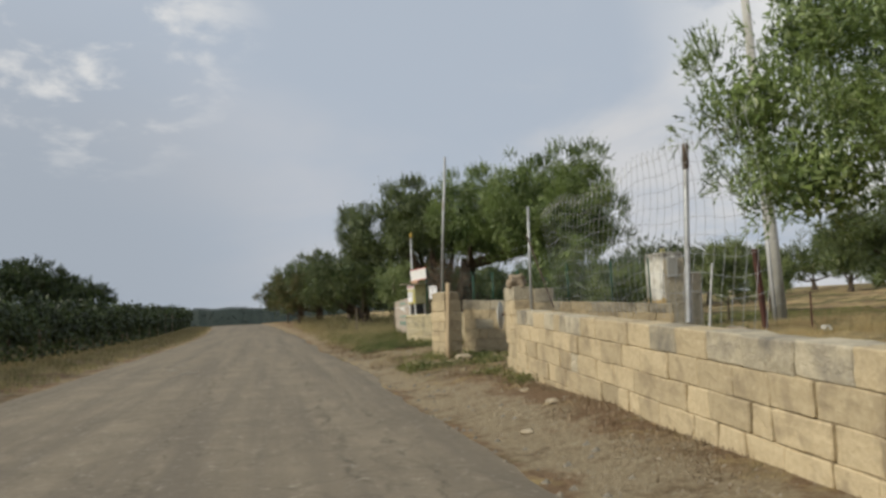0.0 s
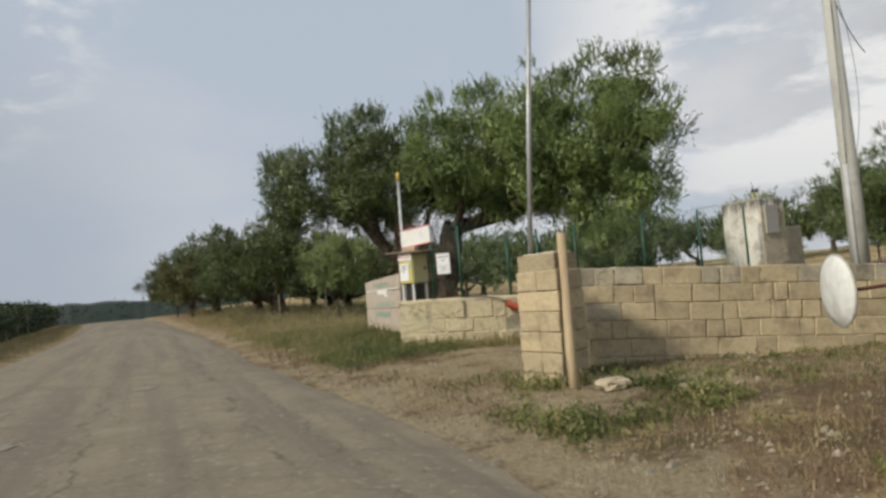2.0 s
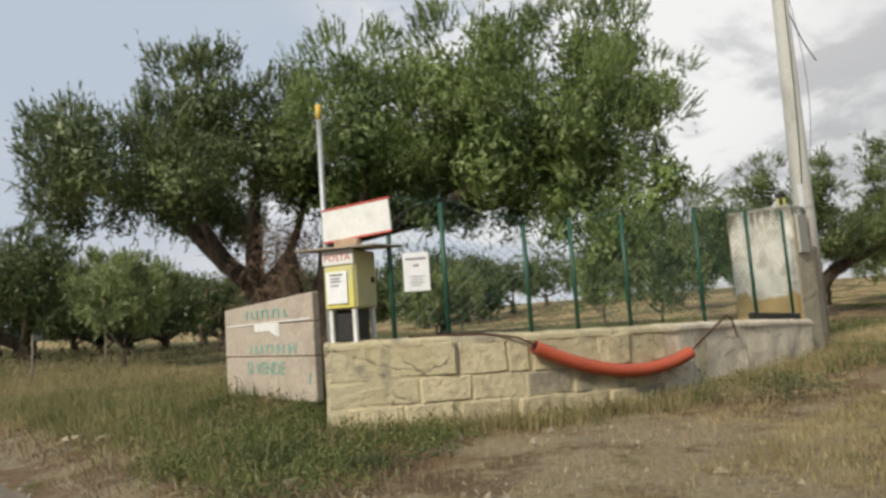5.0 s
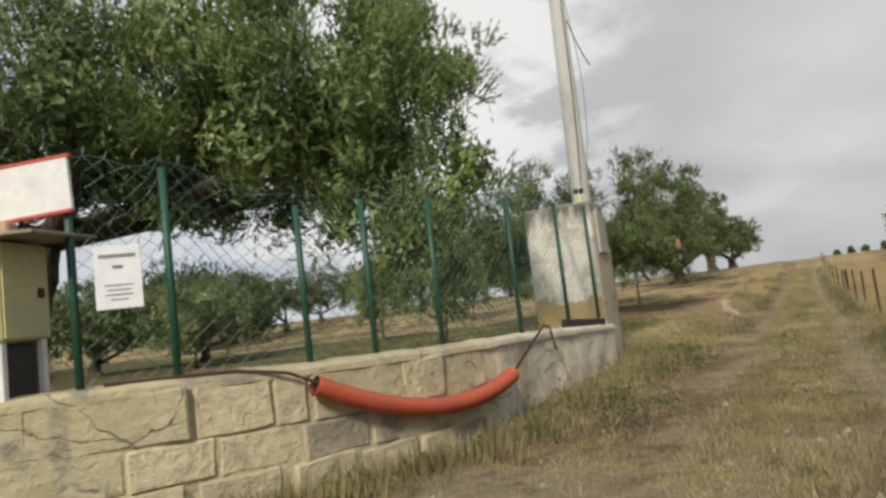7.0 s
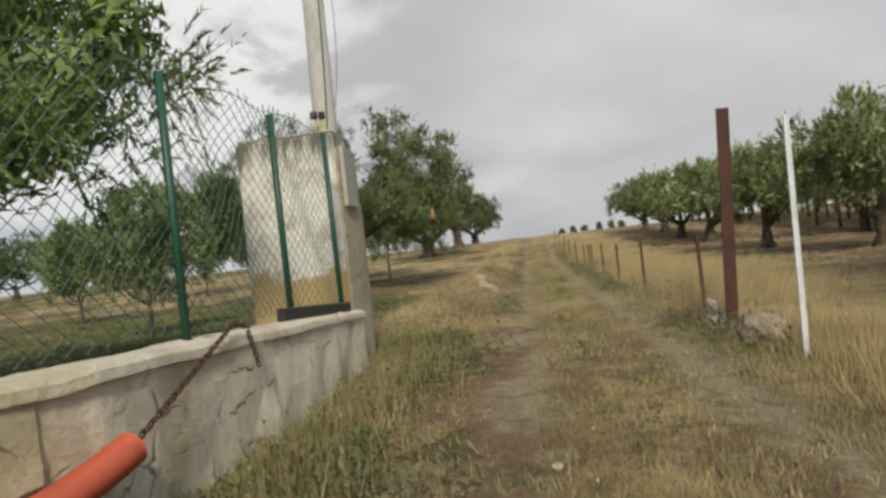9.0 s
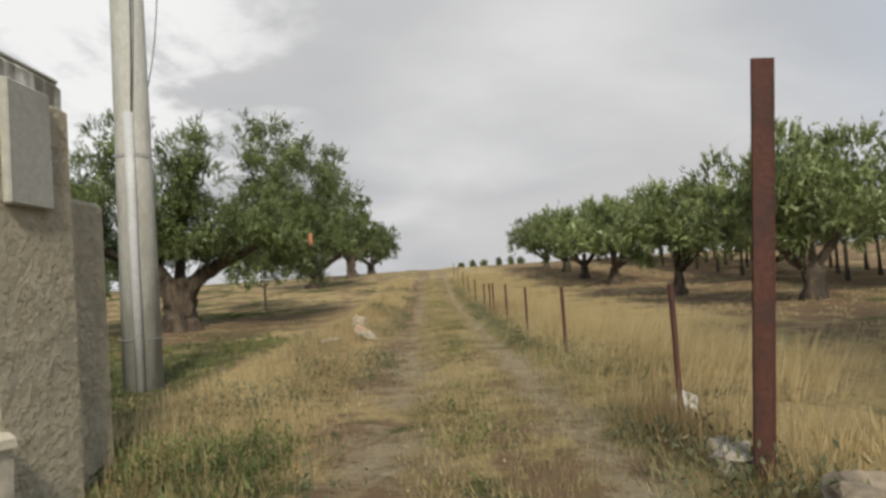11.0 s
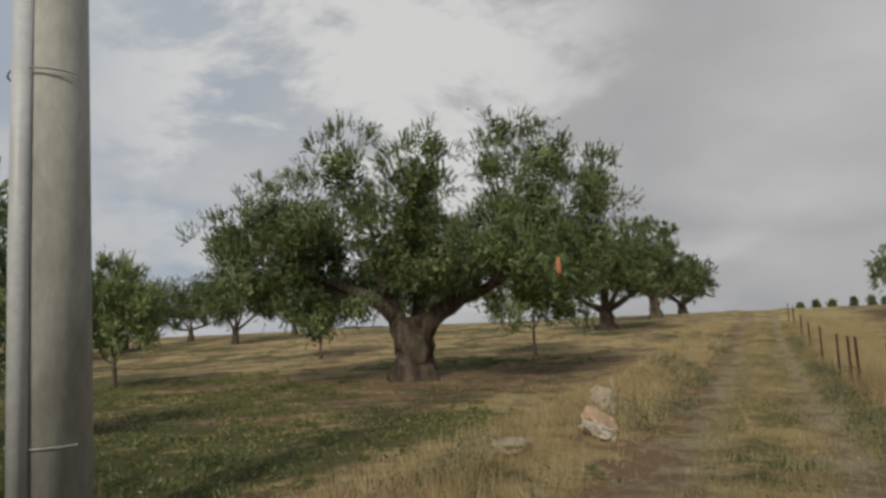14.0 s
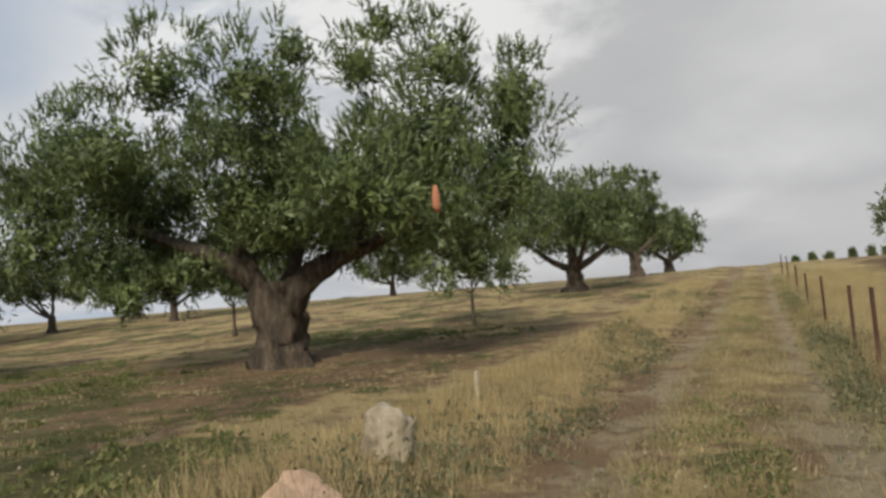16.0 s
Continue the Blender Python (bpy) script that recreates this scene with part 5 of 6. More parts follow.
for i, (x, y, s) in enumerate(((-3.75, 23.9, 0.22), (-3.4, 23.3, 0.2), (-3.1, 22.7, 0.12), (-2.6, 21.2, 0.13), (-2.1, 19.6, 0.1), (0.9, 13.9, 0.2), (0.35, 14.45, 0.3), (1.3, 7.4, 0.14), (1.1, 8.6, 0.1), (0.9, 6.3, 0.12), (4.3, 18.9, 0.06), (3.4, 18.9, 0.06), (12.9, 23.8, 0.12))):
    rock("small_stone", x, y, (s * 1.3, s, s * 0.5), GRAVEL, "small pale stone lying on the verge", 20 + i, group="small stones")

marker = thing("marker_stone", 21.6, 25.8, None, "thin pale marker post in the dry grass", "post")
part("shaft", boxed((0.05, 0.05, 0.42), (0, 0, 0.13), bevel=0.012), GRAVEL, marker)

plate = thing("round_plate", 1.05, 11.91, 1.08, "dirty white dished round plate fixed to the wall end", "plate")
disc = part("dish", tubed([(0, 0, -0.014), (0, 0, 0), (0, 0, 0.012), (0, 0, 0.035), (0, 0, 0.05)], [0.232, 0.25, 0.243, 0.17, 0.03], 24), WHITEWASH, plate, smooth=True)
disc.matrix_local = pose(0, 0, 0, 90, 0, -104)
rim = [(0.25 * math.cos(q), 0.25 * math.sin(q), 0.002) for q in [2 * math.pi * k / 24 for k in range(25)]]
part("rim", tubed(rim, 0.009, 5, cap=False), CONCRETE, plate, "grey worn rim", smooth=True).matrix_local = pose(0, 0, 0, 90, 0, -104)
part("bracket", tubed([(0.02, -0.66, 0.02), (0.03, -0.4, 0.03), (0.02, -0.1, 0.0)], 0.014, 6), RUST, plate, "rusty bracket arm")

for i, v in enumerate((14.6, 18.9, 22.6, 25.9, 29.2, 30.4, 32.5, 36.8, 41.5, 46, 52, 58)):
    x, y = W(14.9, v)
    lean = random.Random(i).uniform(-0.06, 0.06)
    st = thing("fence_stake", x, y, None, "thin rusty iron stake in tall dry grass", "stake", "stakes along the track")
    part("shaft", tubed([(0, 0, -0.2), (lean, 0, 1.1 if i == 0 else 0.96)], 0.024, 6), RUST, st)
for i, (u, v) in enumerate(((39.0, 7.5), (50, 7.9), (63, 8.2), (36.5, 4.9))):
    x, y = W(u, v)
    st = thing("verge_stake", x, y, None, "slender weathered pole on the grassy verge", "stake", "stakes along the verge")
    part("shaft", tubed([(0, 0, -0.2), (0.03, 0, 1.4), (0.0, 0.04, (3.0, 3.1, 2.9, 1.1)[i])], 0.03, 6), BARK_PALE, st)


# ---- trees ----
# lobes of the ancient tree: across, up, radius; the depth alternates
BIG = [(-5.3, 4.4, 1.0), (-4.0, 5.0, 1.2), (-4.5, 3.0, 1.2), (-3.1, 2.3, 1.0), (-1.7, 6.3, 1.1), (-2.6, 4.6, 1.3), (-0.5, 3.7, 1.25), (0.8, 7.1, 0.7), (0.4, 5.8, 1.05), (0.9, 3.3, 1.15), (2.8, 7.4, 0.6),
       (2.4, 6.0, 0.7), (4.0, 6.5, 1.0), (3.5, 4.7, 1.4), (5.4, 5.6, 0.95), (5.1, 3.9, 1.2), (3.9, 2.8, 1.2), (4.3, 1.9, 0.7), (-1.4, 2.1, 0.6), (-2.4, 1.5, 0.6), (0.2, 4.8, 1.3), (-3.4, 3.8, 1.3), (2.6, 3.6, 1.2)]


def big_lobes(deg):
    c, s = math.cos(radians(deg)), math.sin(radians(deg))
    out = []
    for i, (x, z, r) in enumerate(BIG):
        for side in (-1, 1):
            y = side * 1.9 * math.sqrt(max(0.05, 1 - (x / 6.4) ** 2)) * (0.5 + 0.5 * ((i * 5) % 7) / 6) + 0.4 * math.sin(i * 2.2)
            k = 1.0 if side < 0 else 0.85
            if r < 0.75 and side > 0:
                continue
            out.append((x * c - y * s, x * s + y * c, (z if side < 0 else z * 0.93) * 0.915 + 0.15, r * k, 0.95))
    for x, y, z, r in ((-1.6, 1.6, 2.9, 1.2), (-0.3, 1.9, 2.9, 1.1), (1.6, 1.6, 3.0, 1.2), (-3.0, 1.2, 2.6, 1.0), (0.5, -1.2, 2.9, 0.8)):
        out.append((x * c - y * s, x * s + y * c, z, r, 0.95))
    return out


def across(x, y, z):
    """A point of the ancient tree's own frame, turned as its lobes are."""
    c, s = math.cos(radians(-51.5)), math.sin(radians(-51.5))
    return (x * c - y * s, x * s + y * c, z, 1, 1)


BIG_FRONT = [(-0.75, -4.6, 2.75, 0.9), (0.1, -4.1, 2.4, 0.75), (-1.3, -3.9, 3.2, 0.9), (0.0, -3.2, 3.5, 1.0), (0.9, -3.6, 2.9, 0.8)]
BIG_LIMBS = [(k, *[across(*p)[:3] for p in way]) for k, way in (
    (0.74, ((0.10, 0.0, 1.0), (0.35, -0.05, 1.6), (0.95, -0.1, 2.0), (1.55, -0.1, 2.35), (1.95, 0.0, 3.1), (2.3, 0.1, 4.2))),
    (0.68, ((-0.15, 0.0, 1.0), (-0.42, 0.0, 1.7), (-0.70, 0.1, 2.3), (-0.95, 0.2, 3.1), (-1.2, 0.3, 4.4))),
    (0.46, ((-0.45, 0.0, 1.75), (-1.0, -0.2, 2.35), (-1.9, -0.35, 2.7), (-3.0, -0.4, 3.2), (-3.9, -0.3, 3.9))),
    (0.42, ((1.1, 0.0, 2.1), (1.9, 0.3, 2.45), (2.9, 0.4, 3.0), (4.0, 0.3, 3.7))),
    (0.50, ((0.05, 0.2, 1.3), (0.1, 0.9, 2.2), (0.25, 1.4, 3.2), (0.3, 1.6, 4.6))),
    (0.34, ((-0.75, 0.1, 2.5), (-0.2, -0.3, 3.3), (0.3, -0.5, 4.4), (0.5, -0.4, 5.4))),
    (0.30, ((1.9, 0.0, 3.0), (2.8, -0.1, 4.2), (3.6, 0.2, 5.4))))]
olive_tree("ancient spreading olive tree with a thick twisted trunk", 24.68, 33.62, 7.8, 6.0, 0.52, 41, 12500, 0.225, 7, lobes=big_lobes(-51.5), leaf=0.088, per=14, reach=0.42, sweeps=BIG_LIMBS, dense=16.0, extra=BIG_FRONT)
# boughs of the tree behind the wall that hang out over the fence
OVER_FENCE = [(1.38, -1.8, 3.43, 0.75), (1.82, -2.19, 2.98, 0.5), (1.12, -1.3, 3.77, 0.9), (2.91, -4.27, 2.87, 0.55), (3.37, -4.7, 2.51, 0.75), (3.89, -5.22, 2.58, 0.7), (3.52, -4.8, 2.13, 0.5), (4.1, -5.49, 2.98, 0.6), (2.46, -3.13, 4.25, 0.75),
              (1.93, -2.17, 4.29, 0.8), (2.95, -3.85, 3.8, 0.75), (0.5, -0.6, 3.6, 0.9), (1.2, 0.3, 3.9, 0.9), (3.4, -4.6, 1.95, 0.5), (2.95, -4.2, 2.35, 0.5), (3.75, -5.0, 2.2, 0.55),
              (5.3, -3.8, 4.9, 0.85), (5.0, -3.7, 5.8, 0.85), (4.2, -3.6, 5.7, 0.95), (4.2, -3.6, 4.8, 0.8)]
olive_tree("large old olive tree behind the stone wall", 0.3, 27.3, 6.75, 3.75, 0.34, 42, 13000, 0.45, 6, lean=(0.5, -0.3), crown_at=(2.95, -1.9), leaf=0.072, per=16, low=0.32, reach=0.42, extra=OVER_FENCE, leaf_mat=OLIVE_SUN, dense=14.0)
olive_tree("old olive tree with a leaning trunk behind the slab", -0.1, 28.6, 6.4, 3.5, 0.40, 43, 8500, 0.34, 5, lean=(-0.4, 0.2), crown_at=(-1.8, 0.4), leaf=0.08, per=14, low=0.40, reach=0.42, dense=12.0)
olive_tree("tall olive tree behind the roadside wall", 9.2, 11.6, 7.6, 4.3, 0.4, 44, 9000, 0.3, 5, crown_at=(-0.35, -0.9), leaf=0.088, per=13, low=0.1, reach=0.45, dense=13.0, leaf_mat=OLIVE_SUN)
olive_tree("dark broad olive tree beside the road", *W(51, 7.4), 6.4, 4.7, 0.5, 45, 4200, 0.2, 6, leaf=0.16, per=11, low=0.1, dense=12.0, leaf_mat=OLIVE_SHADE)
olive_tree("olive tree in the roadside row", *W(61, 7.6), 6.4, 4.5, 0.4, 46, 3000, 0.2, 5, leaf=0.18, per=10, low=0.1, dense=12.0, leaf_mat=OLIVE_SHADE)
olive_tree("olive tree in the roadside row", *W(75, 5.8), 7.3, 4.9, 0.4, 47, 2800, 0.2, 5, leaf=0.2, per=10, low=0.0, dense=12.0, leaf_mat=OLIVE_SHADE)
olive_tree("olive tree in the roadside row", *W(92, 4.6), 8.0, 5.4, 0.4, 48, 2400, 0.2, 5, leaf=0.24, per=9, low=0.0, dense=12.0, leaf_mat=OLIVE_SHADE)
olive_tree("dark olive tree behind the roadside row", *W(52, 12.2), 5.3, 3.4, 0.3, 240, 1700, 0.2, 5, leaf=0.17, per=10, low=0.02, leaf_mat=OLIVE_SHADE, dense=11.0)
olive_tree("dark olive tree behind the roadside row", *W(50, 16.5), 4.4, 2.8, 0.3, 241, 1400, 0.2, 5, leaf=0.17, per=10, low=0.05, leaf_mat=OLIVE_SHADE, dense=11.0)
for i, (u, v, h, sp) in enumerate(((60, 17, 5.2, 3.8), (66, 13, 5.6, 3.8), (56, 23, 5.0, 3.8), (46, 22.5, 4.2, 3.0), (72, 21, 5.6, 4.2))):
    olive_tree("dark olive tree deep in the roadside grove", *W(u, v), h, sp, 0.25, 245 + i, 1500, 0.15, 4, leaf=0.18, per=10, low=0.06, leaf_mat=OLIVE_SHADE, dense=12.0, group="roadside grove")
olive_tree("young olive tree on the verge", -3.0, 40.4, 4.2, 1.8, 0.08, 49, 2200, 0.2, 4, leaf=0.12, leaf_mat=OLIVE_PALE, low=0.15)
olive_tree("olive tree in the field north of the track", 46.0, 38.6, 6.0, 4.0, 0.42, 51, 3800, 0.22, 5, leaf=0.17, per=10, low=0.2)
olive_tree("tall-crowned olive tree in the field north of the track", 60.5, 42.0, 7.6, 3.0, 0.4, 52, 3200, 0.24, 5, leaf=0.19, per=10, low=0.12)
olive_tree("olive tree near the crest", 76.0, 46.0, 5.5, 3.8, 0.4, 53, 2400, 0.22, 5, leaf=0.22, per=10, low=0.12)
olive_tree("young olive tree on a thin stem", 33.6, 35.4, 3.8, 1.7, 0.06, 54, 1700, 0.3, 4, leaf=0.12, leaf_mat=OLIVE_PALE, low=0.24)
olive_tree("young olive tree on a thin stem", 31.3, 46.3, 4.2, 2.1, 0.07, 55, 1600, 0.3, 4, leaf=0.14, low=0.26)
olive_tree("young olive tree on a thin stem", 19.8, 42.2, 4.1, 1.45, 0.07, 56, 2400, 0.22, 4, leaf=0.12, leaf_mat=OLIVE_PALE, low=0.14)
olive_tree("young olive tree on a thin stem", 12.6, 30.65, 3.6, 1.15, 0.05, 57, 2100, 0.22, 4, leaf=0.10, leaf_mat=OLIVE_PALE, low=0.16, dense=10.0)
olive_tree("bushy young olive tree with a low pale crown", 10.4, 43.0, 3.5, 2.3, 0.07, 58, 2400, 0.2, 4, leaf=0.12, leaf_mat=OLIVE_PALE, low=0.06, dense=10.0)
for i, (x, y, h, sp) in enumerate(((20.5, 66, 7.0, 5.2), (26, 69, 6.8, 4.6), (10, 70, 6.2, 4.4), (38.7, 66, 5.5, 3.6), (42, 79, 6, 4), (33, 72, 5.5, 3.6), (3, 70, 5.5, 4), (50, 74, 6, 4), (13.3, 48.2, 4.6, 4.0), (60, 66, 6, 4), (-4, 62, 5, 4))):
    olive_tree("olive tree far off in the grove", x, y, h, sp, 0.25, 60 + i, 1100, 0.2, 4, leaf=0.2, per=10, dense=11.0, low=0.05 if i not in (3, 5) else 0.25, group="far olive trees", leaf_mat=OLIVE_SHADE)
for i, (u, v, h, sp, g) in enumerate(((6.7, 26.8, 4.2, 2.8, 0.28), (7.7, 33.5, 3.9, 2.1, 0.2), (7.3, 43.2, 4.0, 2.8, 0.25), (7.7, 48.0, 3.9, 2.8, 0.25), (7.4, 54.5, 4.0, 2.9, 0.25), (7.5, 61.5, 4.0, 2.7, 0.25), (2, 38, 4.0, 2.6, 0.2), (0.5, 29, 4.2, 2.8, 0.22))):
    x, y = W(u, v)
    olive_tree("pruned olive tree with a rounded crown south of the track", x, y, h, sp, g, 80 + i, 3200 if v < 36 and u > 3 else 1500, 0.22, 5, leaf=0.14 if v < 36 and u > 3 else 0.2, per=12 if v < 36 else 10, leaf_mat=OLIVE_PALE, low=0.24, group="southern olive row")
for i in range(60):
    x, y = W(-4.5 + (i % 3) * 2.6, 30 + i * 0.95)
    olive_tree("slim orchard tree in a dense row", x, y, 3.4, 1.4, 0.07, 220 + i, 130, 0.45, 3, leaf=0.2, per=9, dense=4.0, group="orchard row", name="orchard_tree", leaf_mat=OLIVE_PALE, low=0.4)
for i, (u, h) in enumerate(((12.4, 0.9), (10.8, 1.1), (9.2, 1.05), (7.5, 1.2), (5.7, 1.3), (4.2, 1.2))):
    x, y = W(u, 96 + 1.5 * (i % 3))
    olive_tree("small dark tree on the skyline", x, y, h, 0.34 + 0.07 * (i % 3), 0.04, 160 + i, 90, 0.1, 3, leaf=0.14, per=8, group="skyline trees", name="skyline_tree", reach=0.2, leaf_mat=OLIVE_SHADE, low=-0.1, z=hz(x, y) - 0.3)


# ---- vineyard west of the road ----
def vine_row(v, seed, leaves):
    rng = np.random.default_rng(seed)
    x0, y0 = W(12, v)
    row = thing("vine_row", x0, y0, None, "dark trellised vine row beside the road", "vine row", "vine rows", rz=16)
    ln = 110.0
    s = rng.uniform(0, 1, leaves) ** 1.5 * ln
    z = np.where(rng.random(leaves) < 0.86, rng.uniform(1.0, 2.0, leaves) + 0.25 * np.sin(s * 1.3) + 0.18 * np.sin(s * 3.1) + 0.35 * (rng.random(leaves) < 0.06), rng.uniform(0.05, 1.2, leaves))
    y = rng.normal(size=leaves) * 0.33
    base = np.stack([y + bend(12 + s), s, z + rise(12 + s, v)], 1)
    way = unit(rng.normal(size=(leaves, 3)) + np.array([0.2, 0, -0.2]))
    size = 0.10 * rng.uniform(0.7, 1.4, leaves) * (1 + s / 60)
    face = np.stack([np.ones(leaves), 0.2 * rng.normal(size=leaves), np.full(leaves, 0.5)], 1)
    part("foliage", blades("foliage", leaf_tris(rng, base, way, size, size * 0.95, face)), VINE, row, kind="stuff")
    for k in range(20):
        part("trunk", tubed([(0.1 * math.sin(k * 2.1), k * 1.6, -0.1), (0.05, k * 1.6 + 0.1 * math.cos(k), 0.6), (0, k * 1.6, 1.3)], [0.05, 0.035, 0.03], 6, rough=0.3, seed=k), BARK, row)
    for k in range(14):
        part("trellis_post", tubed([(0, k * 4.0, -0.1), (0, k * 4.0, 2.0)], 0.05, 6), BARK_PALE, row)


vine_row(-8.1, 1, 78000)
vine_row(-11.0, 2, 45000)
vine_row(-13.6, 3, 22000)
for i, (u, v, h, sp) in enumerate(((52, -19, 6.0, 3.0), (57, -17.5, 6.2, 3.0), (48, -20, 5.6, 3.2), (62, -16.5, 5.0, 2.6), (70, -17, 5.2, 2.8))):
    x, y = W(u, v)
    olive_tree("dark tree beyond the vineyard", x, y, h, sp, 0.25, 180 + i, 1600, 0.3, 4, leaf=0.22, per=9, group="trees beyond the vineyard", name="field_tree", leaf_mat=VINE)
olive_tree("autumn-tinted shrub at the road edge", *W(72, 3.4), 5.6, 2.8, 0.1, 190, 1500, 0.15, 4, leaf=0.16, per=9, leaf_mat=SHRUB, low=0.12, group="roadside shrubs", name="shrub")
olive_tree("autumn-tinted shrub at the road edge", *W(84, 2.6), 6.2, 3.3, 0.1, 191, 1400, 0.15, 4, leaf=0.18, per=9, leaf_mat=SHRUB, low=0.12, group="roadside shrubs", name="shrub")


def far_wood():
    """A low wooded ridge on the horizon, its haze put into the leaf colour."""
    rng = np.random.default_rng(9)
    k = 16000
    a = np.where(rng.random(k) < 0.55, rng.uniform(1.5, 2.5, k), rng.uniform(-math.pi, math.pi, k))
    r = rng.uniform(520, 640, k)
    crest = 3 + 8.3 * np.exp(-((a - 1.95) / 0.4) ** 2) + 2.0 * np.sin(a * 9) + 1.5 * np.sin(a * 23 + 1) + 1.0 * np.sin(a * 71)
    z = rng.uniform(-6, 1, k) + crest * rng.random(k) ** 0.6
    base = np.stack([r * np.cos(a), r * np.sin(a), z], 1)
    way = unit(rng.normal(size=(k, 3)))
    size = rng.uniform(1.0, 2.2, k)
    leafy = leaf_tris(rng, base, way, size, size, np.tile((0.0, 0.0, 1.0), (k, 1)))
    q = np.linspace(-math.pi, math.pi, 720)
    body = 3.5 + 8.5 * np.exp(-((q - 1.95) / 0.4) ** 2) + 2.0 * np.sin(q * 9) + 1.5 * np.sin(q * 23 + 1) + rng.uniform(-0.8, 0.8, 720)
    lines = [np.stack([far * np.cos(q), far * np.sin(q), h], 1) for far, h in ((505, -25 + 0 * q), (540, body * 0.8), (580, body), (650, -25 + 0 * q))]
    slope = [np.stack(t, 1) for a, b in zip(lines, lines[1:]) for t in ((a[:-1], a[1:], b[1:]), (a[:-1], b[1:], b[:-1]))]
    ob = part("far_wood", blades("far_wood", np.concatenate([leafy, *slope])), HAZE_WOOD, kind="stuff")
    tagged(ob, "low dark belt of woodland on the horizon", "woodland")


far_wood()


# ---- grass ----
SAGE = foliage("grey_green_scrub", (0.10, 0.112, 0.055), (0.21, 0.215, 0.115), (0.32, 0.27, 0.15), 0.3, 0.8, 0.35)
STALK = foliage("dead_stalks", (0.30, 0.22, 0.11), (0.46, 0.35, 0.19), (0.20, 0.13, 0.07), 0.3, 0.8, 0.3)
def wall_fringe(u, v):
    """A strip half a metre wide along the foot of the low bent wall."""
    face = np.interp(v, (4.2, 4.45, 5.23, 6.19, 7.26, 8.35, 9.29, 10.84, 12.68), (20.65, 20.52, 19.85, 19.31, 18.93, 18.75, 18.78, 18.73, 18.78))
    return step(face - 0.62, face - 0.2, u) * (u < face - 0.03)


def grass(name, label, material, us, vs, count, height, seed, keep=None, spread=0.4, width=0.012, tuft=9, lean=(0, 0)):
    """Tufts of bent blades over a stretch of the plan."""
    rng = np.random.default_rng(seed)
    tufts = count // tuft
    u, v = rng.uniform(*us, tufts), rng.uniform(*vs, tufts)
    if keep is not None:
        ok = rng.random(tufts) < keep(u, v)
        u, v = u[ok], v[ok]
    u = np.repeat(u, tuft) + rng.normal(size=len(u) * tuft) * 0.07
    v = np.repeat(v, tuft) + rng.normal(size=len(v) * tuft) * 0.07
    x, y = W(u, v)
    k = len(x)
    base = np.stack([x, y, H(x, y) - 0.01], 1)
    way = unit(np.stack([rng.normal(size=k) * spread + lean[0], rng.normal(size=k) * spread + lean[1], np.ones(k)], 1))
    hgt = height * rng.uniform(0.45, 1.25, k)
    ob = part(name, blades(name, leaf_quads(rng, base, way, hgt, np.full(k, width) * rng.uniform(0.9, 1.9, k))[:, (1, 2, 3)] - np.array([0, 0, 0.45])[None, None] * np.array([1, 0, 1])[None, :, None] * hgt[:, None, None]), material, kind="stuff")
    return tagged(ob, label, "grass")


def bare_ring(u, v):
    """The trodden earth under the ancient tree."""
    return np.exp(-((u - 25.5) ** 2 + (v - 33.0) ** 2) / 55.0)


def patch(u, v):
    x, y = W(u, v)
    return 0.5 + 0.5 * np.sin(0.8 * x + 1.3 * np.sin(0.6 * y)) * np.sin(0.7 * y + 1.1 * np.sin(0.5 * x))


grass("tall_dry_grass", "tall golden dry grass along the stakes", STRAW, (11.0, 15.1), (15, 52), 120000, 0.52, 31, lambda u, v: 0.06 + 0.94 * step(12.2, 14.0, u) * (0.35 + 0.65 * patch(u, v)), 0.45, 0.006, 14, (0.25, -0.85))
grass("track_bank_grass", "half-dry grass bank on the north side of the track", STRAW, (17.7, 19.8), (8, 55), 90000, 0.23, 32, lambda u, v: (0.25 + 0.75 * patch(u, v)) * step(17.6, 18.4, u) * (0.4 + 0.6 * step(13, 17, v)), 0.8, 0.006, 14)
grass("track_crown_grass", "short trodden grass between the wheel ruts", HAY, (15.75, 17.1), (5, 55), 70000, 0.11, 33, lambda u, v: 0.3 + 0.7 * patch(u, v), 0.9, 0.007, 12)
grass("south_edge_grass", "half-dry grass between track and stakes", HAY, (14.5, 15.5), (8, 55), 60000, 0.18, 34, lambda u, v: 0.25 + 0.7 * patch(u, v), 0.9, 0.007, 12)
grass("field_grass", "short mixed stubble and weeds in the field", HAY, (19.5, 40), (9, 50), 20000, 0.11, 35, lambda u, v: (0.15 + 0.6 * patch(u * 1.7, v * 1.7)) * (1 - 0.8 * bare_ring(u, v)) * (1 - 0.85 * blobs(u, v, GREEN_AT)) * (1 - 0.75 * yard(u, v)), 0.7, 0.014)
grass("verge_grass", "rank green verge grass beside the road", GRASS, (19.9, 30), (3.0, 6.0), 40000, 0.26, 37, lambda u, v: (0.4 + 0.6 * patch(u, v)) * step(2.6, 3.3, v), 0.85, 0.008)
grass("verge_straw", "dry verge grass beside the road", HAY, (19.6, 75), (2.6, 9.0), 75000, 0.36, 38, lambda u, v: (0.1 + 0.9 * patch(u * 1.4, v * 1.4)) * step(2.4, 3.2, v) * (0.55 + 0.45 * step(22, 27, u)), 0.7, 0.010)
grass("gate_straw", "dry trodden grass in the gateway", HAY, (10.5, 19.0), (2.7, 9.5), 50000, 0.11, 40, lambda u, v: 0.15 + 0.5 * patch(u, v), 2.2, 0.007, 8)
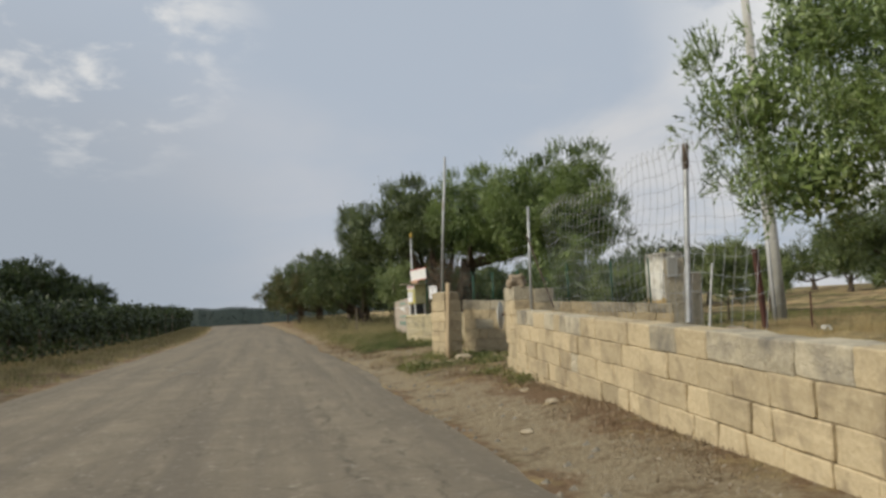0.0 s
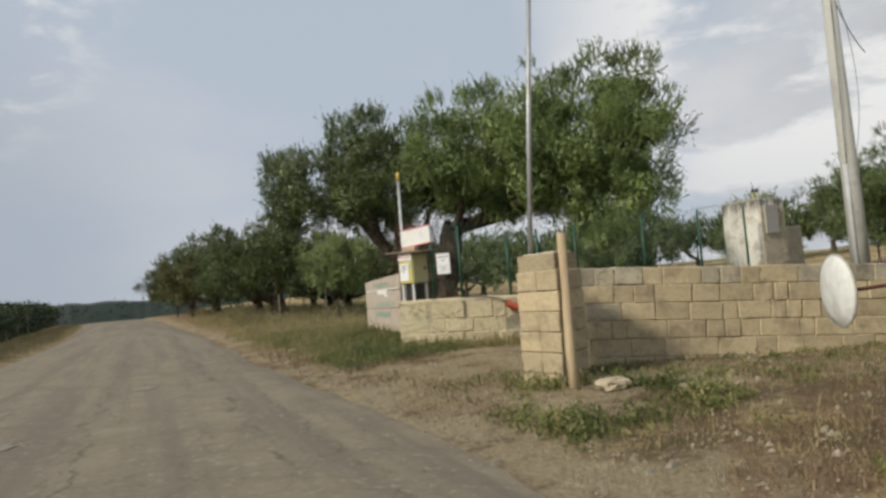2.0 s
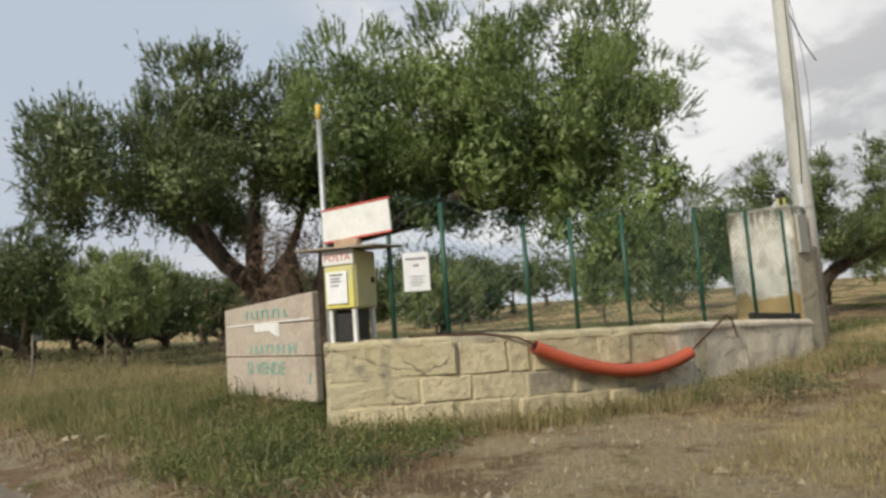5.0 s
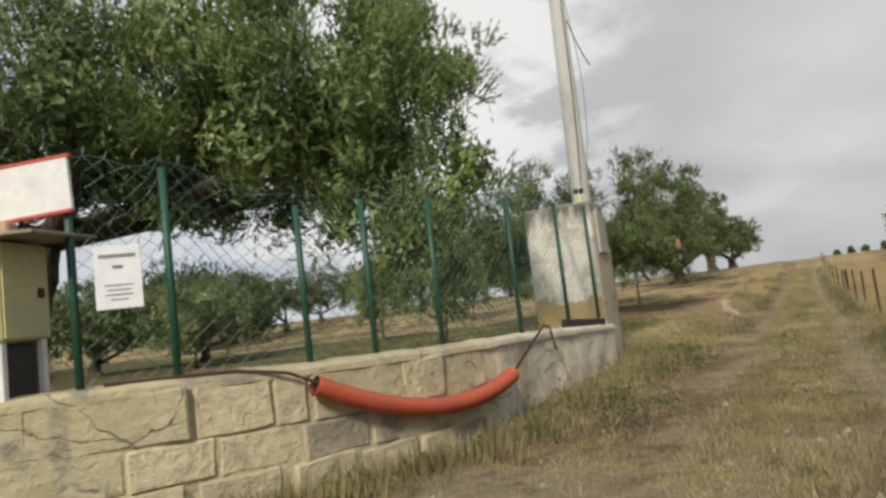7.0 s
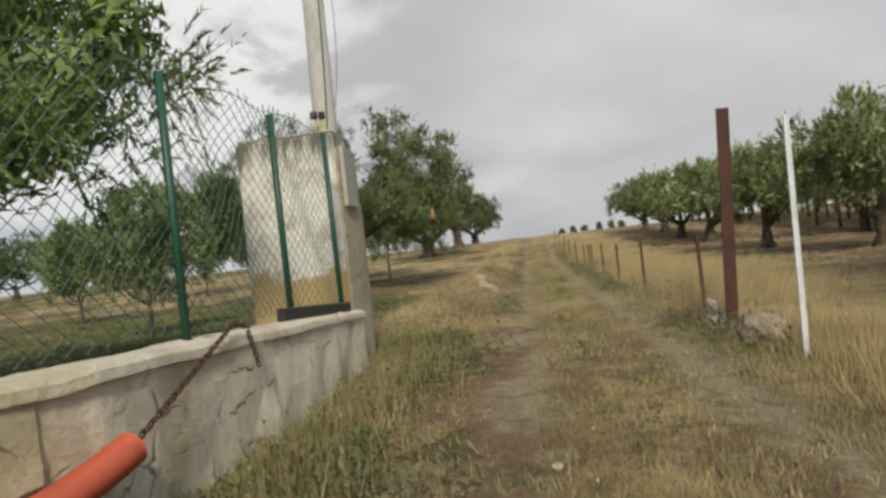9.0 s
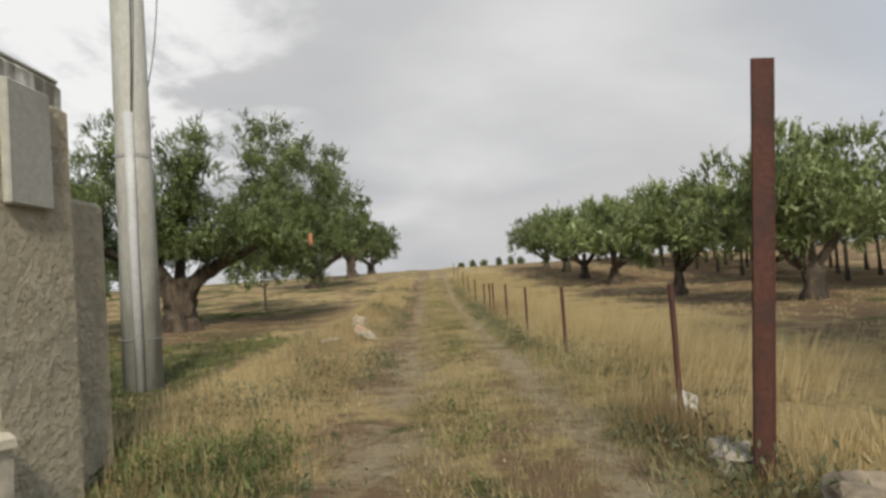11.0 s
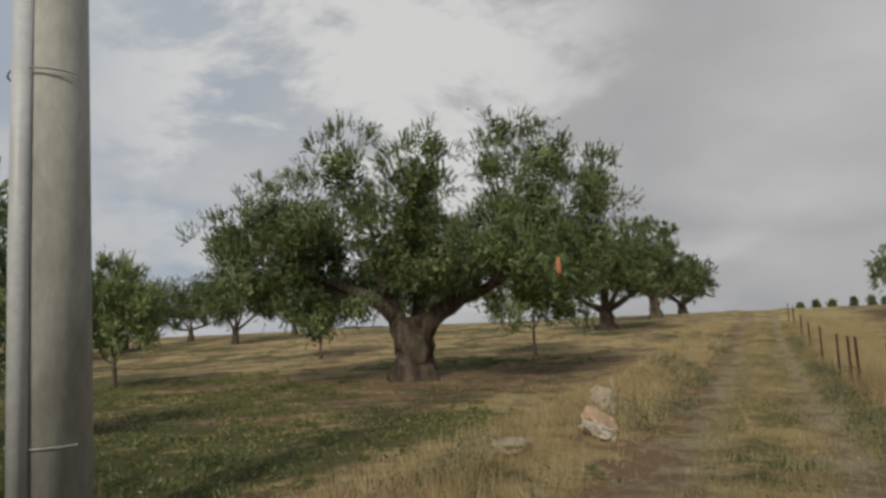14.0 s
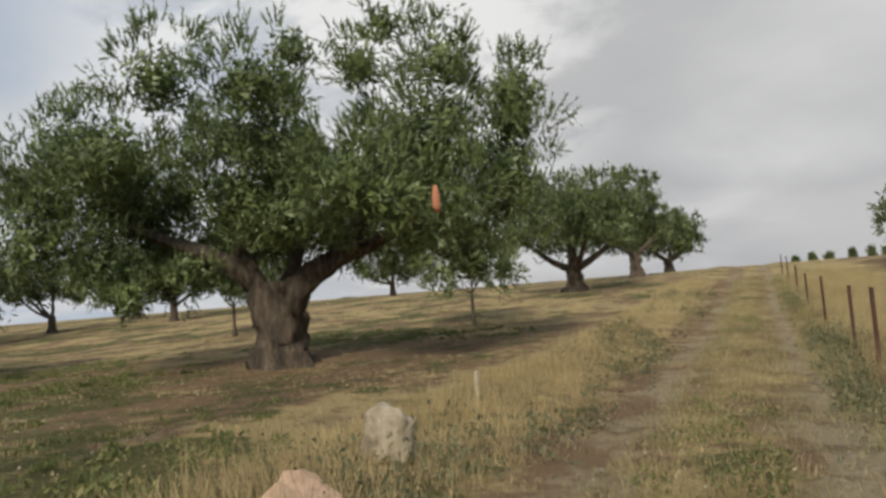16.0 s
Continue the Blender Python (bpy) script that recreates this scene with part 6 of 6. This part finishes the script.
grass("wall_foot_grass", "half-dry grass at the foot of the low wall", HAY, (17.9, 20.4), (4.2, 13.6), 46000, 0.24, 41, lambda u, v: wall_fringe(u, v) * (0.35 + 0.65 * patch(u * 1.5, v * 1.5)), 0.5, 0.012)
grass("west_verge_grass", "dry grass on the bank below the vines", HAY, (5, 90), (-8.6, -4.7), 36000, 0.22, 42, lambda u, v: (0.4 + 0.6 * patch(u, v)) * (v < ROAD_W + bend(u) - 0.2), 0.6, 0.02)
grass("south_field_grass", "thin dry grass under the southern olive trees", STRAW, (2, 14.5), (9, 60), 30000, 0.12, 43, lambda u, v: 0.3 + 0.5 * patch(u, v), 0.6, 0.014)
grass("leaf_litter", "brown leaf litter and dead stalks at the wall foot", LITTER, (2.5, 13.0), (2.6, 4.7), 70000, 0.10, 44, lambda u, v: step(0.3, 0.8, patch(u * 1.9, v * 1.9)) * step(2.6, 3.9, v), 2.6, 0.012)
grass("gate_litter", "brown leaf litter in the gateway", LITTER, (11.0, 19.5), (2.5, 9.5), 60000, 0.11, 45, lambda u, v: step(0.45, 0.75, patch(u * 1.7, v * 1.7)), 2.0, 0.013)

grass("post_foot_grass", "blond dry grass heaped at the foot of the posts", STRAW, (13.4, 15.05), (9.5, 14.0), 12000, 0.26, 67, lambda u, v: 0.2 + 0.8 * patch(u * 1.7, v * 1.7), 0.9, 0.009, 25)
grass("bank_stalks", "wiry dead stalks standing over the track bank", STALK, (17.7, 19.3), (8.5, 34), 7000, 0.46, 72, lambda u, v: 0.15 + 0.85 * patch(u * 1.9, v * 1.1), 0.45, 0.005, 14)
grass("stake_stalks", "tall wiry dead stalks round the iron stakes", STALK, (14.5, 15.2), (13.5, 30), 5000, 0.55, 73, lambda u, v: step(0.45, 0.8, patch(u * 1.5, v * 0.9)), 0.35, 0.005, 20)
grass("gate_twigs", "dead twigs and flattened stalks strewn over the gateway", STALK, (9.5, 19.8), (2.5, 8.0), 22000, 0.15, 74, lambda u, v: 0.25 + 0.75 * patch(u * 1.3, v * 1.6), 3.0, 0.006, 6)
grass("fallen_leaves", "tan fallen leaves and chaff under the ancient tree", STALK, (19.4, 32), (16, 40), 42000, 0.06, 75, lambda u, v: 0.3 + 0.7 * patch(u * 1.6, v * 2.3), 3.0, 0.03, 5)
grass("pale_leaves", "pale dead leaves lying among the field weeds", STRAW, (19.5, 28), (14, 34), 9000, 0.05, 79, lambda u, v: 0.2 + 0.8 * patch(u * 2.3, v * 1.9), 3.0, 0.045, 3)
grass("field_stubble", "flattened straw stubble strewn over the field", STRAW, (19.3, 38), (9, 48), 20000, 0.11, 62, lambda u, v: (0.15 + 0.7 * patch(u * 0.9, v * 2.1)) * (1 - 0.8 * bare_ring(u, v)) * (1 - 0.8 * blobs(u, v, GREEN_AT)) * (1 - 0.85 * yard(u, v)), 1.8, 0.014)
grass("track_litter", "matted brown dead grass in patches along the track", LITTER, (15.2, 17.6), (6, 48), 26000, 0.08, 78, lambda u, v: step(0.55, 0.85, patch(u * 1.9 + 3, v * 0.8)), 2.4, 0.014, 7)
grass("verge_litter", "brown dead stalks below the verge grass", LITTER, (18.5, 30), (2.4, 4.2), 12000, 0.12, 63, lambda u, v: 0.2 + 0.7 * patch(u * 2.1, v * 1.7), 1.3, 0.016)
grass("track_straw", "trodden straw over the wheel ruts", STRAW, (15.0, 17.8), (4.5, 50), 80000, 0.09, 65, lambda u, v: 0.25 + 0.6 * patch(u * 2.7, v * 0.9), 2.6, 0.006, 7)


def herbs(name, label, material, us, vs, count, height, seed, keep=None, leaf=0.05, wide=0.2, per=36):
    """Low leafy mounds: small leaves scattered through domes of uneven size."""
    rng = np.random.default_rng(seed)
    mounds = count // per
    u, v = rng.uniform(*us, mounds), rng.uniform(*vs, mounds)
    if keep is not None:
        ok = rng.random(mounds) < keep(u, v)
        u, v = u[ok], v[ok]
    m = len(u)
    r = np.repeat(wide * rng.uniform(0.5, 1.4, m), per)
    hgt = np.repeat(height * rng.uniform(0.4, 1.3, m), per)
    k = m * per
    q, a = np.sqrt(rng.random(k)), rng.uniform(0, 6.283, k)
    x, y = W(np.repeat(u, per) + r * q * np.cos(a), np.repeat(v, per) + r * q * np.sin(a))
    base = np.stack([x, y, H(x, y) + hgt * (1 - q * q) * rng.random(k) ** 0.6 - 0.01], 1)
    way = unit(np.stack([np.cos(a) * q, np.sin(a) * q, np.full(k, 0.7)], 1) + rng.normal(size=(k, 3)) * 0.5)
    size = leaf * rng.uniform(0.6, 1.5, k)
    ob = part(name, quads(name, leaf_quads(rng, base, way, size, size * 0.34)), material, kind="stuff")
    return tagged(ob, label, "weeds")


herbs("bank_weeds", "brownish bushy weeds along the track bank", SAGE, (17.4, 19.2), (8, 48), 30000, 0.30, 46, lambda u, v: step(0.3, 0.75, patch(u * 2.2, v * 0.9)), 0.055, 0.28)
herbs("edge_weeds", "grey-green bushy weeds at the track edge", SAGE, (14.6, 15.4), (10, 48), 30000, 0.27, 47, lambda u, v: step(0.25, 0.7, patch(u * 2.2, v * 0.9)), 0.055, 0.26)
herbs("crown_weeds", "low green weeds between the ruts", GRASS, (16.05, 16.8), (6, 40), 8000, 0.11, 48, lambda u, v: step(0.4, 0.9, patch(u * 1.2, v * 0.7)), 0.045)
herbs("wall_weeds", "green weeds at the end of the low wall", HERB, (17.9, 19.4), (8.8, 15.0), 20000, 0.19, 49, lambda u, v: 0.4 + 0.6 * patch(u, v))
herbs("gate_bush", "green leafy weeds in front of the block pillar", GRASS, (12.3, 14.7), (2.9, 4.8), 11000, 0.17, 66, lambda u, v: step(0.25, 0.55, patch(u * 2.1, v * 2.1)), 0.06)
herbs("wall_end_weeds", "leafy green weed at the end of the block wall", GRASS, (8.9, 10.5), (3.4, 4.0), 2600, 0.13, 64, lambda u, v: step(0.4, 0.7, patch(u * 2.4, v * 2.4)), 0.05)
herbs("wall_corner_weeds", "rank green weeds below the slab and wall corner", HERB, (18.2, 21.5), (2.9, 5.2), 22000, 0.22, 70, lambda u, v: step(0.3, 0.7, patch(u * 1.8, v * 1.8)) * step(18.4, 19.4, u), 0.04, 0.22, 44)
herbs("yard_grass", "short dark green grass behind the stone wall", HERB, (20.2, 32), (5.5, 24), 46000, 0.09, 71, lambda u, v: yard(u, v), 0.06, 0.3)
herbs("verge_scrub", "brownish dry weeds on the road verge", WEED, (19.2, 36), (2.7, 7.5), 19000, 0.22, 76, lambda u, v: 0.3 + 0.7 * patch(u * 1.5 + 2, v * 1.5), 0.06, 0.26)
herbs("roadside_scrub", "tangled brown and green scrub below the roadside trees", WEED, (38, 96), (3.8, 13.0), 45000, 0.8, 77, lambda u, v: (0.25 + 0.75 * patch(u * 0.9, v * 1.2)) * step(3.4, 4.6, v - bend(u)), 0.13, 0.6)
herbs("verge_weeds", "green leafy weeds on the road verge", HERB, (19.8, 30), (3.1, 6.0), 20000, 0.24, 68, lambda u, v: step(0.2, 0.8, patch(u * 1.3, v * 1.3)), 0.042, 0.25, 44)
herbs("field_weeds", "low green weeds in patches", GRASS, (19.5, 36), (12, 42), 150000, 0.07, 36, lambda u, v: np.clip(0.4 * step(0.6, 0.95, patch(u * 0.6, v * 0.6)) + blobs(u, v, GREEN_AT), 0, 1), 0.065, 0.24, 48)
herbs("wall_foot_weeds", "green weeds along the foot of the stone wall", GRASS, (17.9, 20.4), (4.2, 13.6), 52000, 0.18, 69, lambda u, v: wall_fringe(u, v) * (0.3 + 0.7 * patch(u * 2, v * 2)), 0.05)
herbs("gate_weeds", "green weeds and dry stalks in the gateway", GRASS, (11.6, 15.6), (3.2, 9.5), 10000, 0.08, 39, lambda u, v: step(0.2, 0.6, patch(u * 1.7, v * 1.7)) * (0.3 + 0.7 * step(12.6, 13.4, u)), 0.05)


def pebbles(name, label, material, us, vs, count, size, seed, keep=None, lift=0.0):
    """Scattered little stones, too many to count."""
    rng = np.random.default_rng(seed)
    u, v = rng.uniform(*us, count), rng.uniform(*vs, count)
    if keep is not None:
        ok = rng.random(count) < keep(u, v)
        u, v = u[ok], v[ok]
    x, y = W(u, v)
    k = len(x)
    c = np.stack([x, y, H(x, y) + lift], 1)
    r = size * rng.uniform(0.4, 1.6, k) ** 1.5
    turn = rng.uniform(0, 6.28, k)
    ring = [np.stack([np.cos(turn + q) * r, np.sin(turn + q) * r * 0.8, np.zeros(k) - 0.2 * r], 1) for q in (0, 1.57, 3.14, 4.71)]
    top = np.stack([0.15 * r, 0.1 * r, 0.6 * r], 1)
    tri = [np.stack([c + ring[i], c + ring[(i + 1) % 4], c + top], 1) for i in range(4)]
    ob = part(name, blades(name, np.concatenate(tri)), material, kind="stuff")
    return tagged(ob, label, "stones")


pebbles("field_pebbles", "pale pebbles and clods scattered over the field", GRAVEL, (19, 40), (9, 50), 2600, 0.015, 51)
pebbles("verge_gravel", "loose gravel along the road edge", EARTHY, (2, 26), (2.2, 4.2), 7000, 0.012, 52, lambda u, v: step(4.4, 2.4, v))
pebbles("road_crumbs", "pale crumbs of broken asphalt lying in the lane", GRAVEL, (14.6, 21.0), (-2.9, 0.2), 420, 0.013, 55, lambda u, v: step(0.35, 0.8, patch(u * 1.9, v * 2.3)) * step(-0.2, -1.4, v), lift=0.078)
pebbles("track_gravel", "small stones in the wheel ruts", GRAVEL, (15.2, 17.6), (3, 40), 900, 0.010, 53)
pebbles("edge_crumbs", "flat broken crumbs of asphalt along the road edge", PATCH, (3, 24), (2.0, 3.1), 700, 0.035, 56, lambda u, v: step(3.2, 2.2, v) * (0.2 + 0.8 * patch(u * 1.7, v)))
pebbles("gate_clods", "pale crusty clods of earth in the gateway", EARTHY, (10.5, 19.5), (2.4, 8.5), 900, 0.03, 57, lambda u, v: step(0.3, 0.8, patch(u * 1.4 + 1, v * 1.9)))
pebbles("gate_gravel", "loose stones in the gateway", EARTHY, (11, 20), (2.3, 8), 900, 0.012, 54)


def dead_twigs():
    """Brown dead shoots round the old stump behind the slab."""
    rng = np.random.default_rng(61)
    t = thing("dead_brushwood", -0.25, 27.2, None, "brown dead brushwood heaped against an olive stump", "brushwood")
    k = 3000
    base = np.stack([rng.normal(size=k) * 0.55, rng.normal(size=k) * 0.45, rng.uniform(0.6, 3.1, k)], 1)
    base[:, :2] *= (1.35 - 0.22 * base[:, 2:3])
    way = unit(np.stack([rng.normal(size=k) * 0.6, rng.normal(size=k) * 0.6, rng.normal(size=k) * 0.7 - 0.2], 1))
    part("brush", quads("brush", leaf_quads(rng, base, way, rng.uniform(0.2, 0.5, k), np.full(k, 0.015))), BRUSH, t, kind="stuff")
    part("stem", tubed([(0, 0, -0.1), (0.1, 0, 1.4), (0.1, 0.1, 2.7)], [0.34, 0.24, 0.10], 10, rough=0.3, lobes=3, seed=5), BARK, t, smooth=True)


dead_twigs()

CLOTH = surface("faded_orange_cloth", (0.36, 0.14, 0.07), (0.46, 0.2, 0.11), fine=12, rough=0.8, bump=0.2)
tag = thing("tag_ribbon", 23.74, 28.05, 2.57, "faded orange strip of cloth hanging in the olive crown", "ribbon")
part("strip", tubed([(0, 0, 0.42), (0.03, 0.02, 0.28), (-0.01, 0, 0.12), (0.03, 0.01, 0.0)], [0.03, 0.065, 0.07, 0.04], 8, rough=0.3), CLOTH, tag, smooth=True)
